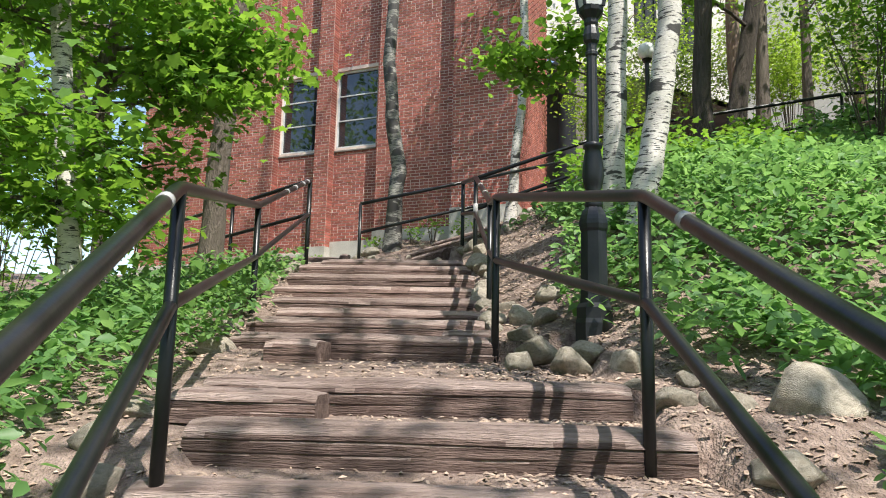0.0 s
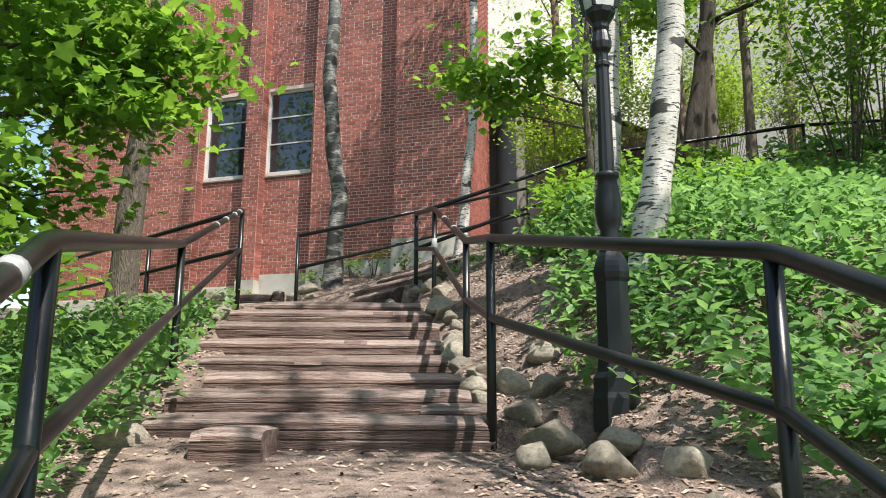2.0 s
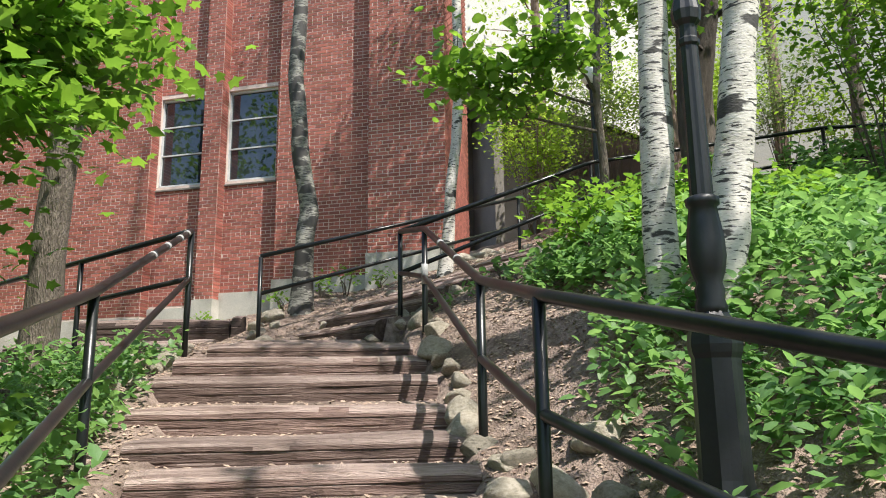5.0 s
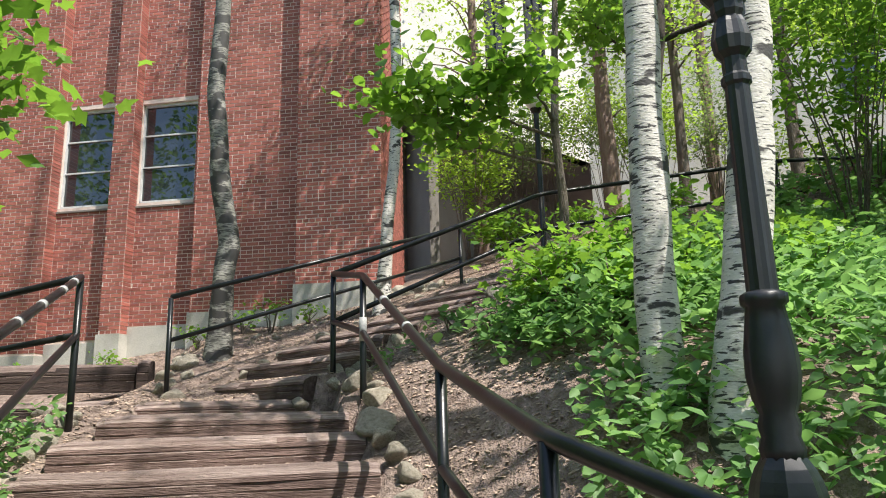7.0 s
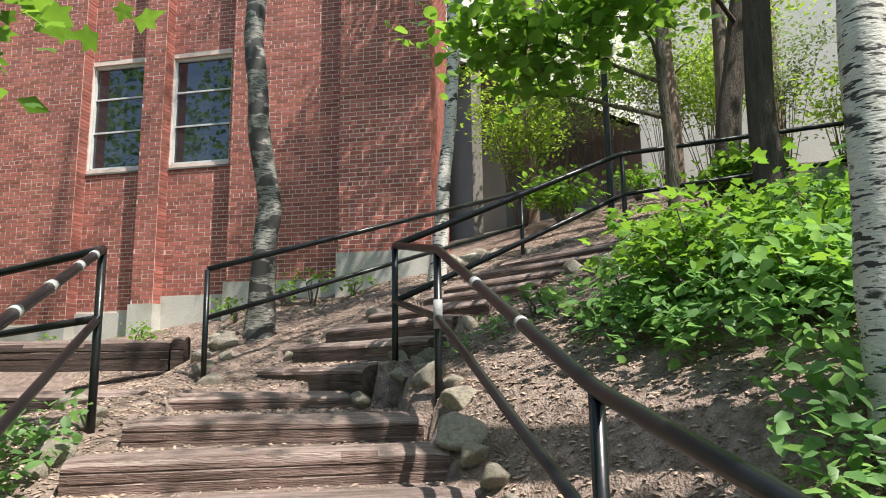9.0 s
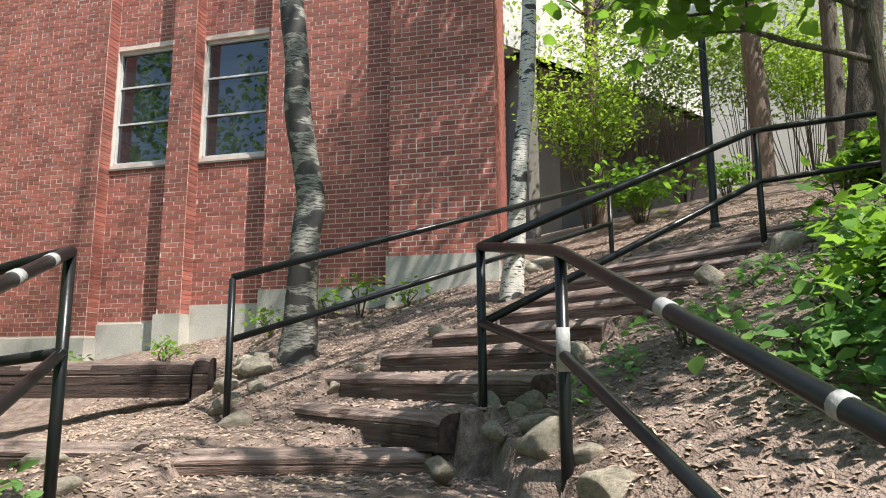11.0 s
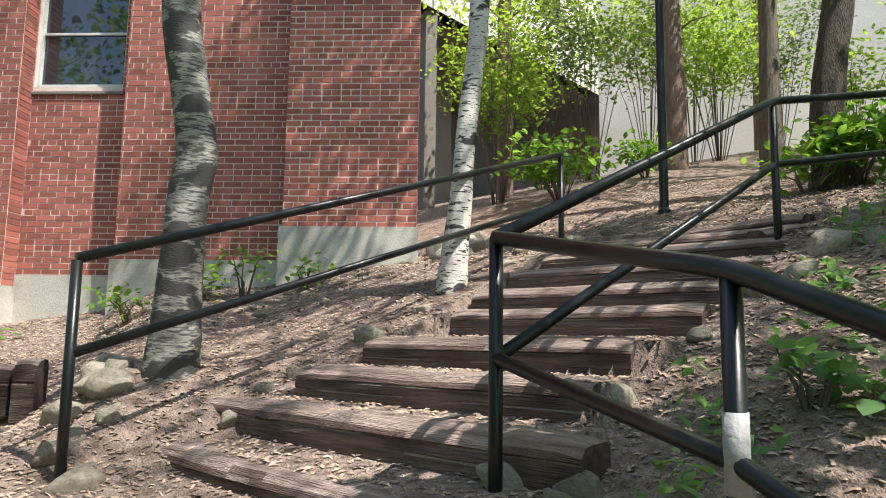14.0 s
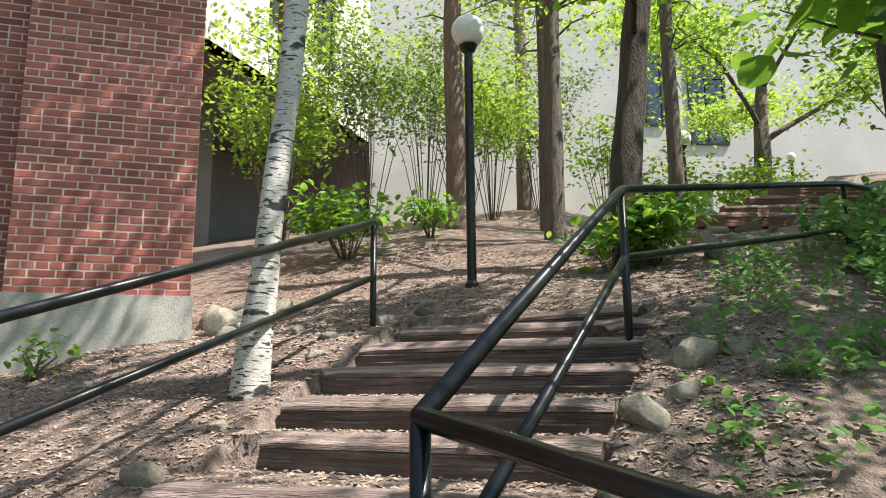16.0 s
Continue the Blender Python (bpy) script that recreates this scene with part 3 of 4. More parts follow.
def handrail(tops, label, posts=None, height=0.93, mid=0.43, r=0.027, bands=(), post_bands=()):
    rail = tagged(new("handrail"), label, "handrail")
    rail.matrix_basis = Matrix.Translation(tops[0])
    o = Vector(tops[0])
    loc = [Vector(p) - o for p in tops]
    part("top_rail", tube("top_rail", bend(loc), r, BLACK, 14), rail)
    part("mid_rail", tube("mid_rail", bend([p - Vector((0, 0, mid)) for p in loc], 0.05), r * 0.9, BLACK, 12), rail)
    for i, p in enumerate(loc):
        if posts and not posts[i]:
            continue
        part("post", tube("post", [p - Vector((0, 0, height + 0.5)), p - Vector((0, 0, 0.01))], r * 0.95, BLACK, 14), rail)
    for i, f, wd in bands:
        a, b = loc[i], loc[i + 1]
        d = (b - a).normalized()
        p = a + (b - a) * f
        part("tape_band", tube("tape_band", [p - d * wd / 2, p + d * wd / 2], r + 0.003, TAPE, 14), rail)["label"] = "grey tape wrapped round the rail"
    for i, a, b in post_bands:
        p = loc[i]
        part('tape_band', tube('tape_band', [p - Vector((0, 0, a)), p - Vector((0, 0, b))], r + 0.002, TAPE, 14), rail)['label'] = 'grey tape wrapped round the post'
    return rail


R0, R1, R2, R2B, R3, R3B, R4, R5 = (1.05, 0.9, 1.53), (1.04, 2.56, 2.17), (0.485, 4.45, 2.6), (0.46, 5.75, 2.86), (0.31, 8.03, 3.68), (0.13, 9.05, 3.88), (2.61, 10.43, 5.12), (5.9, 10.55, 5.71)
RM = (1.1, -1.0, 0.8)
handrail([RM, R0, R1, R2, R2B, R3, R3B], "black painted pipe handrail along the timber steps", posts=[1, 0, 1, 1, 1, 1, 1], bands=[(1, 0.66, 0.06), (4, 0.3, 0.03), (4, 0.6, 0.06)], post_bands=[(5, 0.32, 0.5)])
handrail([R3B, R4, R5, (8.6, 10.9, 6.05)], "black painted pipe handrail beside the upper steps", posts=[0, 1, 1, 1])
L0, L1, L2, L3, L4 = (-0.17, 0.3, 1.32), (-0.71, 2.2, 2.1), (-1.47, 5.455, 2.75), (-1.76, 8.3, 3.70), (-3.08, 9.3, 3.6)
handrail([(-0.22, -0.9, 0.85), L0, L1, L2, L3], "black painted pipe handrail along the timber steps", posts=[1, 0, 1, 1, 1], bands=[(1, 0.85, 0.05), (3, 0.45, 0.05), (3, 0.62, 0.06), (3, 0.8, 0.06), (3, 0.92, 0.05)])
handrail([L3, L4, (-5.2, 10.9, 3.45)], "black painted pipe handrail along the side path", posts=[0, 1, 1])
M1, M2 = (-1.478, 10.393, 3.875), (2.083, 12.505, 5.228)
handrail([M1, M2], "black painted pipe handrail across the slope", mid=0.45)

# ---- lamps ----
def street_lamp(x, y, z):
    lamp = tagged(new("street_lamp"), "black cast iron street lamp with fluted base and glazed lantern", "street lamp")
    lamp.matrix_basis = pose(x, y, z, 0, 0, 10)
    part("plinth", lathe("plinth", [(0.13, -0.15), (0.13, 0.02), (0.122, 0.05), (0.122, 0.12), (0.105, 0.15)], IRON, 8), lamp)
    part("base", lathe("base", [(0.1, 0.14), (0.094, 0.2), (0.088, 0.62), (0.096, 0.64), (0.1, 0.67), (0.096, 0.7), (0.088, 0.73), (0.075, 0.76), (0.055, 0.79)], IRON, 16, 0.09), lamp)
    vase = part("vase", lathe("vase", [(0.055, 0.78), (0.06, 0.81), (0.05, 0.84), (0.056, 0.87), (0.047, 0.9), (0.062, 0.94), (0.072, 1.0), (0.07, 1.07), (0.058, 1.15), (0.052, 1.19), (0.064, 1.2), (0.064, 1.225), (0.046, 1.235)], IRON, 28, 0.09), lamp)
    vase.data.polygons.foreach_set('use_smooth', [True] * len(vase.data.polygons))
    part("shaft", lathe("shaft", [(0.044, 1.22), (0.036, 1.85), (0.044, 1.86), (0.044, 1.88), (0.036, 1.89), (0.036, 1.94), (0.054, 1.96), (0.06, 2.0), (0.05, 2.05), (0.042, 2.07), (0.05, 2.09), (0.05, 2.12), (0.085, 2.17), (0.09, 2.2), (0.07, 2.21)], IRON, 20, 0.08), lamp)
    cage = []
    for k in range(4):
        w = math.pi / 4 + k * math.pi / 2
        cage.append(((0.095 * math.cos(w), 0.095 * math.sin(w), 2.2), (0.16 * math.cos(w), 0.16 * math.sin(w), 2.62)))
    vs, fs = [], []
    for a, b in cage:
        v, f = tube_data([a, b], [0.012, 0.012], 6)
        fs += [tuple(i + len(vs) for i in q) for q in f]
        vs += v
    part("lantern_frame", mesh_from("lantern_frame", vs, fs, IRON), lamp)
    part("lantern_glass", lathe("lantern_glass", [(0.088, 2.21), (0.152, 2.61)], WHITE, 4), lamp, pose(0, 0, 0, 0, 0, 45))
    part("hood", lathe("hood", [(0.18, 2.61), (0.18, 2.64), (0.1, 2.76), (0.05, 2.8), (0.02, 2.88), (0.028, 2.9), (0.005, 2.95)], IRON, 16), lamp)


def globe_lamp(x, y, z, h, r=0.17):
    lamp = tagged(new("globe_lamp"), "black pole lamp with a round white globe", "street lamp", "globe lamps")
    lamp.matrix_basis = pose(x, y, z)
    part("pole", lathe("pole", [(0.07, -0.1), (0.07, 0.03), (0.048, 0.06), (0.045, h - 0.08), (0.07, h - 0.06), (0.1, h)], BLACK, 16), lamp)
    prof = [(r * math.sin(a), h + r * 0.94 - r * math.cos(a)) for a in np.linspace(0.45, 3.1, 14)]
    g = lathe("globe", prof, GLOBE, 24)
    g.polygons.foreach_set("use_smooth", [True] * len(g.polygons))
    part("globe", g, lamp)


street_lamp(1.13, 4.42, 1.74)
globe_lamp(3.55, 13.07, land(3.55, 13.07), 7.4 - land(3.55, 13.07), 0.175)
globe_lamp(13.8, 17.5, land(13.8, 17.5), 2.2, 0.2)
globe_lamp(19.6, 17.8, land(19.6, 17.8), 1.7, 0.13)

# ---- trees ----
def limb_path(p0, d0, length, n, droop, rng):
    pts, p, d = [Vector(p0)], Vector(p0), Vector(d0).normalized()
    for k in range(n):
        d = (d + Vector((rng.uniform(-.18, .18), rng.uniform(-.18, .18), rng.uniform(-.1, .14) - droop))).normalized()
        p = p + d * length / n
        pts.append(p.copy())
    return pts


def tree(name, label, base, line, radii, bark, limbs=(), leaf=None, shape=KITE, leaf_size=0.09, density=60, spread=0.35, seed=0, sides=14, crown=None):
    """Trunk through the points of line (relative to base); limbs: (height share, bearing, rise, length); crown: (centre, radii, clumps)."""
    rng, nr = random.Random(seed), np.random.default_rng(seed)
    t = tagged(new(name), label, "tree")
    bz = land(base[0], base[1]) if len(base) == 2 else base[2]
    t.matrix_basis = pose(base[0], base[1], bz)
    pts = [Vector(p) for p in line]
    fine, rad = [], []
    for i in range(len(pts) - 1):
        for k in range(6):
            f = k / 6
            fine.append(pts[i].lerp(pts[i + 1], f) + Vector((noise.noise(Vector((i + f, seed, 0))), noise.noise(Vector((i + f, seed, 5))), 0)) * radii[0] * 0.25)
            rad.append(radii[i] * (1 - f) + radii[i + 1] * f)
    fine.append(pts[-1]); rad.append(radii[-1])
    part("trunk", tube("trunk", fine, rad, bark, sides, 0.14, seed), t)
    centres, vs, fs = [], [], []
    for h, bearing, rise, length in limbs:
        i = min(int(h * (len(fine) - 1)), len(fine) - 2)
        d = Vector((math.sin(radians(bearing)), math.cos(radians(bearing)), math.tan(radians(rise))))
        path = limb_path(fine[i], d, length, 7, 0.03, rng)
        subs = [(path, max(0.012, min(rad[i] * 0.5, length * 0.02)))]
        for k in range(3, 8):
            for side in (-1, 1):
                dd = (path[min(k, 7)] - path[k - 1]).normalized()
                sd = Vector((dd.y * side, -dd.x * side, rng.uniform(-.2, .3))) + dd * 0.8
                subs.append((limb_path(path[min(k, 7)], sd, length * rng.uniform(.22, .42), 4, 0.04, rng), 0.009))
        for path2, r in subs:
            v, f = tube_data(path2, [r * (1 - 0.75 * k / (len(path2) - 1)) for k in range(len(path2))], 5)
            fs += [tuple(a + len(vs) for a in q) for q in f]
            vs += v
            centres += path2[1:] if path2 is not subs[0][0] else path2[4:]
    if crown:
        c, r, clumps = crown
        for _ in range(clumps):
            d = nr.normal(0, 1, 3); d /= np.linalg.norm(d)
            q = Vector(c) + Vector(d * np.array(r) * nr.uniform(0.35, 1.0))
            a = fine[-1] if q.z > fine[-1].z else min(fine, key=lambda p: (p - q).length + (3 if p.z > q.z else 0))
            v, f = tube_data([a, a.lerp(q, 0.5) + Vector((0, 0, 0.12 * (q - a).length)), q], [0.028, 0.018, 0.006], 4)
            fs += [tuple(k + len(vs) for k in g) for g in f]
            vs += v
            centres += [q + Vector(nr.normal(0, spread, 3)) for _ in range(4)]
    if vs:
        part("branches", mesh_from("branches", vs, fs, bark, True), t)["kind"] = "stuff"
    if leaf and centres:
        c = np.repeat(np.array([tuple(p) for p in centres]), density, axis=0)
        c = c + nr.normal(0, 1, c.shape) * np.array((spread, spread, spread * 0.45))
        lv, lf = leaves_data(shape, c, nr.uniform(0.6, 1.25, len(c)) * leaf_size, nr)
        part("leaves", big_mesh("leaves", lv, lf, leaf), t)["kind"] = "stuff"
    return t


birch_label = "birch tree with white peeling bark and dark marks"
# birch before the facade, its upper trunk bent
tree("birch_tree", birch_label, (-1.1, 11.3), [(0, 0, -0.2), (0.03, 0, 0.6), (0.09, 0.02, 1.3), (-0.06, 0.02, 2.3), (-0.14, 0, 3.3), (-0.1, 0, 5), (0.0, 0, 9), (0.3, 0, 15)], [0.18, 0.135, 0.125, 0.118, 0.105, 0.09, 0.07, 0.04], OLD_SHADED_BIRCH,
     limbs=[(.95, 60, 35, 2.2), (.98, 150, 40, 2.0)], leaf=LEAF, leaf_size=0.08, density=14, seed=3)
# crown lies out of view, set off the trunk to shade the wall corner
tree("birch_tree", birch_label, (0.86, 11.92), [(0, 0, -0.2), (0.08, 0, 0.9), (0.2, 0, 2.0), (0.26, 0, 3.2), (0.22, 0, 5), (0.3, 0, 9)], [0.13, 0.085, 0.08, 0.075, 0.07, 0.05], BIRCH,
     limbs=[(.9, 60, 30, 2.0), (.97, 120, 30, 1.6)], leaf=LEAF, leaf_size=0.12, density=16, seed=4, crown=((1.7, -0.3, 7.6), (1.2, 1.2, 2.0), 26))
tree("birch_tree", birch_label, (1.5, 5.78), [(0, 0, -0.2), (0.02, 0, 0.5), (0.05, 0, 1.1), (0.08, 0, 1.8), (0.1, 0, 4), (0.1, 0, 9)], [0.115, 0.1, 0.094, 0.088, 0.078, 0.05], BIRCH,
     limbs=[(.88, 80, 25, 2.4), (.95, 160, 30, 2.2)], leaf=LEAF, leaf_size=0.11, density=12, seed=5, crown=((0, 0, 8.4), (1.5, 1.5, 1.3), 6))
tree("birch_tree", birch_label, (1.63, 5.4), [(0, 0, -0.2), (0.05, 0, 0.25), (0.13, 0, 0.65), (0.22, 0, 1.2), (0.3, 0, 1.8), (0.42, 0, 4), (0.6, 0, 9)], [0.13, 0.115, 0.105, 0.1, 0.095, 0.08, 0.05], BIRCH,
     limbs=[(.94, 60, 25, 2.2), (.98, 330, 40, 2.0)], leaf=LEAF, leaf_size=0.08, density=12, seed=6)
tree("birch_tree", birch_label, (-2.3, 4.3), [(0, 0, -0.3), (-0.05, 0, 0.7), (-0.2, 0, 1.6), (-0.32, 0, 2.6), (-0.4, 0, 4), (-0.5, 0, 7)], [0.09, 0.075, 0.07, 0.065, 0.06, 0.04], BIRCH,
     limbs=[(.9, 260, 30, 1.8)], leaf=LEAF, leaf_size=0.1, density=16, seed=7)
# maples left of the steps: their boughs hang into the view
tree("maple_tree", "young maple with grey bark and bright spreading leaves", (-2.85, 8.0), [(0, 0, -0.3), (0.02, 0, 1.0), (0.08, 0, 2.2), (0.16, 0, 3.6), (0.2, 0, 5.0), (0.2, 0, 8)], [0.17, 0.135, 0.125, 0.115, 0.1, 0.06], BARK,
     limbs=[(.5, 215, 6, 1.9), (.55, 260, 8, 2.2), (.6, 190, 12, 1.6), (.7, 240, 20, 2.4), (.8, 300, 20, 2.4)], leaf=LEAF, shape=LOBED, leaf_size=0.085, density=13, spread=0.22, seed=8)
tree("maple_tree", "slender maple with broad green leaves over the steps", (-3.0, 5.3), [(0, 0, -0.3), (0.1, 0, 1.4), (0.2, 0, 2.3), (0.3, 0, 3.4), (0.4, 0, 5.5)], [0.08, 0.065, 0.055, 0.045, 0.03], BARK,
     limbs=[(.42, 85, 6, 1.15), (.47, 110, 10, 1.2), (.52, 55, 10, 1.0), (.57, 90, 14, 1.2), (.66, 140, 15, 1.3), (.5, 200, 8, 1.6), (.6, 270, 12, 1.8), (.74, 70, 18, 1.2), (.8, 10, 20, 1.4), (.55, 330, 12, 1.4)], leaf=LEAF, shape=LOBED, leaf_size=0.088, density=14, spread=0.2, seed=9)
tree("maple_tree", "slender maple with broad green leaves over the steps", (-3.7, 4.3), [(0, 0, -0.3), (0.05, 0, 1.2), (0.1, 0, 2.1), (0.2, 0, 3.2), (0.3, 0, 5.5)], [0.08, 0.065, 0.055, 0.045, 0.03], BARK,
     limbs=[(.3, 85, 0, 1.6), (.4, 110, 8, 1.6), (.45, 40, 8, 1.6), (.35, 160, 4, 1.6), (.6, 90, 12, 1.7), (.66, 140, 15, 1.5), (.5, 200, 8, 1.6), (.5, 0, 10, 1.8), (.74, 70, 18, 1.6)], leaf=LEAF, shape=LOBED, leaf_size=0.085, density=14, spread=0.25, seed=19)
# sapling whose low boughs reach over the turn of the steps
tree("maple_sapling", "maple sapling with long low boughs of large leaves", (2.05, 8.3), [(0, 0, -0.2), (0.02, 0, 0.8), (-0.02, 0, 1.6), (0.05, 0, 2.6), (0.1, 0, 4)], [0.05, 0.042, 0.036, 0.028, 0.015], BARK,
     limbs=[(.41, 268, 8, 1.6), (.46, 250, 10, 1.35), (.5, 230, 8, 1.0)], leaf=LEAF, shape=BROAD, leaf_size=0.1, density=7, spread=0.14, seed=10)
tree("maple_tree", "maple with dark leaning trunk above the steps", (4.84, 12.2), [(0, 0, -0.3), (0.03, 0, 0.7), (0.24, 0, 1.9), (0.48, 0, 3.2), (0.6, 0, 5), (0.7, 0, 9)], [0.22, 0.17, 0.15, 0.14, 0.12, 0.08], DARK_BARK,
     limbs=[(.5, 230, 12, 2.0), (.62, 120, 15, 2.8), (.7, 10, 20, 2.8), (.8, 200, 25, 2.6)], leaf=LEAF, shape=LOBED, leaf_size=0.13, density=8, spread=0.25, seed=12)
# unseen high crown added here to shade the upper slope
tree("maple_tree", "maple with furrowed dark trunk beside the steps", (3.3, 9.06), [(0, 0, -0.4), (0.02, 0, 1.0), (0.08, 0, 2.4), (0.15, 0, 4.5), (0.1, 0, 9)], [0.155, 0.12, 0.115, 0.105, 0.07], DARK_BARK,
     limbs=[(.74, 120, 20, 2.2), (.85, 60, 25, 2.6), (.9, 300, 30, 2.2)], leaf=LEAF, shape=LOBED, leaf_size=0.13, density=10, spread=0.26, seed=13, crown=((-0.6, -0.9, 8.6), (2.3, 2.2, 1.6), 18))
# grove farther up the slope
grove = [(4.1, 19.0, 0.15, PINE_BARK), (6.9, 17.6, 0.2, PINE_BARK), (6.3, 14.6, 0.14, BARK), (8.2, 16.6, 0.13, BARK), (9.8, 15.0, 0.14, BARK), (11.8, 21.0, 0.2, PINE_BARK), (9.6, 7.6, 0.16, DARK_BARK), (9.5, 10.0, 0.2, DARK_BARK),
         (11.5, 11.6, 0.2, DARK_BARK), (7.2, 8.2, 0.15, DARK_BARK), (8.8, 6.6, 0.17, DARK_BARK), (13.0, 9.0, 0.22, DARK_BARK), (5.6, 7.6, 0.1, BARK), (15.0, 13.0, 0.2, BARK), (6.2, 6.2, .1, BARK), (10.5, 8.2, .15, DARK_BARK)]
for k, (x, y, r, b) in enumerate(grove):
    lean = rng.uniform(-.4, .4)
    tree("grove_tree", "tall straight tree on the slope with light green crown", (x, y), [(0, 0, -0.3), (lean * .2, 0, 2), (lean * .6, 0, 5), (lean, 0, 9), (lean, 0.2, 12)], [r * 1.15, r * .9, r * .8, r * .65, r * .3], b,
         leaf=LEAF_FAR if k < 6 else LEAF, leaf_size=0.13, density=13, spread=0.4, seed=100 + k, sides=10, crown=((lean, 0, 6.3 if k < 6 else 5.4), (2.0, 2.0, 3.8), 34 if k < 6 else 40))
tree("spreading_tree", "forked tree with yellow-green leaves before the pale wall", (14.6, 16.0), [(0, 0, -0.3), (0, 0, 1.4), (0.1, 0, 2.4), (0.4, 0, 4)], [0.25, 0.2, 0.17, 0.1], BARK,
     limbs=[(.6, 120, 35, 4), (.7, 280, 40, 3.6), (.8, 60, 30, 3.6), (.9, 200, 40, 3.4), (.95, 340, 50, 3.4)], leaf=LEAF_FAR, leaf_size=0.15, density=46, spread=0.5, seed=51)
# the wood left of the steps and beyond
for k, (x, y, r, cz) in enumerate([(-5.2, 9.0, .14, 5), (-6.5, 6.5, .16, 4.5), (-4.9, 6.2, .1, 4.2), (-7.5, 10.5, .2, 4.5), (-8.5, 8.0, .2, 4), (-5.8, 3.4, .13, 4), (-10.5, 14, .2, 4), (-7.4, 1.5, .2, 4), (-10, 4, .2, 3.5), (-12, 10, .2, 4), (-13, 17, .2, 4), (-15, 6, .2, 4), (-14, 12.5, .2, 3.5), (-12, 22, .2, 5), (-17, 15, .25, 5), (-9.6, 11.8, .15, 3.2)]):
    tree("grove_tree", "tree in the wood beside the steps with green crown", (x, y), [(0, 0, -0.5), (0, 0, 2), (rng.uniform(-.3, .3), 0, 5), (0, 0, 9)], [r * 1.15, r, r * .8, r * .4], DARK_BARK if k % 2 else BARK,
         leaf=LEAF, leaf_size=0.14 if x > -9 else 0.2, density=10, spread=0.42, seed=140 + k, sides=10, crown=((0, 0, cz), (2.2, 2.2, 3.6), 28))
# trees added out of view; their crowns break the sun on steps and bank
for k, (x, y, h) in enumerate([(3.5, 0.9, 9.0), (3.4, -2.6, 9.5), (6.9, -0.8, 9.5), (1.5, -7.5, 9)]):
    tree("grove_tree", "unseen tall tree with open crown, added to dapple the lower steps", (x, y), [(0, 0, -0.5), (0, 0, 3), (0, 0, h)], [.22, .18, .08], DARK_BARK,
         leaf=LEAF, leaf_size=0.17, density=12, spread=0.26, seed=170 + k, sides=10, crown=((0, 0, h), (2.4, 2.4, 1.8), 11))


def far_woods():
    """Leafy belt of the surrounding wood, behind and to the sides."""
    nr = np.random.default_rng(31)
    cs = []
    for _ in range(1900):
        a = radians(nr.uniform(95, 335))
        d = nr.uniform(20, 34)
        x, y = math.sin(a) * d, 6 + math.cos(a) * d
        if y > 24:
            continue
        c = np.array((x, y, hill(x, y) + nr.uniform(0.2, 30) * nr.uniform(0.5, 1)))
        cs.append(c + nr.normal(0, 0.75, (55, 3)))
    c = np.concatenate(cs)
    lv, lf = leaves_data(KITE, c, nr.uniform(.25, .55, len(c)), nr, 0.8)
    tagged(new("far_woods", big_mesh("far_woods", lv, lf, LEAF)), "dense green wood around the steps", "woods", kind="stuff")


far_woods()

# ---- shrubs and undergrowth ----
def shrub(label, x, y, r, h, stems, leaf, shape, size, count, seed, lean=(0, 0)):
    rng, nr = random.Random(seed), np.random.default_rng(seed)
    z = land(x, y)
    ob = tagged(new("shrub"), label, "shrub")
    ob.matrix_basis = pose(x, y, z)
    vs, fs, cs = [], [], []
    for _ in range(stems):
        a, rr = rng.uniform(0, 6.283), rng.uniform(0.2, 1)
        top = Vector((math.cos(a) * r * rr + lean[0], math.sin(a) * r * rr + lean[1], h * rng.uniform(0.6, 1.05)))
        p0 = Vector((top.x * 0.12, top.y * 0.12, -0.05))
        path = [p0, p0.lerp(top, 0.4) + Vector((0, 0, h * 0.1)), p0.lerp(top, 0.75) + Vector((rng.uniform(-.1, .1), rng.uniform(-.1, .1), h * 0.06)), top]
        v, f = tube_data(path, [0.011, 0.009, 0.006, 0.003], 5)
        fs += [tuple(i + len(vs) for i in q) for q in f]
        vs += v
        cs += [path[1].lerp(path[2], 0.5), path[2], path[2].lerp(top, 0.5), top, top]
    part("stems", mesh_from("stems", vs, fs, BARK, True), ob)
    c = np.array([tuple(p) for p in cs])
    c = c[nr.integers(0, len(c), count)] + nr.normal(0, 1, (count, 3)) * np.array((0.16, 0.16, 0.09)) * (r + 0.4)
    c[:, 2] = np.maximum(c[:, 2], 0.04)
    lv, lf = leaves_data(shape, c, nr.uniform(0.6, 1.2, count) * size, nr, 0.5)
    part("leaves", big_mesh("leaves", lv, lf, leaf), ob)["kind"] = "stuff"


# thicket right of the upper turn
thick = [(1.75, 7.35, .5, .62), (2.35, 7.2, .55, .6), (1.7, 7.95, .4, .5), (3.3, 7.3, .6, .5), (2.9, 6.6, .5, .45), (4.0, 7.8, .6, .5), (1.95, 6.75, .35, .4)]
for k, (x, y, r, h) in enumerate(thick):
    shrub("spreading green shrub with layered pointed leaves", x, y, r, h, 12, LEAF, LOBED, 0.075, 420, 200 + k)
shrub("bright leafy shrub at the foot of the leaning maple", 4.95, 12.0, .5, .6, 14, LEAF, OVAL, 0.14, 420, 230)
shrub("bright leafy shrub at the foot of the leaning maple", 4.55, 12.15, .4, .5, 10, LEAF, OVAL, 0.14, 220, 231)
shrub("leafy green shrub below the passage", 3.9, 16.2, .8, .9, 14, LEAF, OVAL, 0.17, 520, 232)
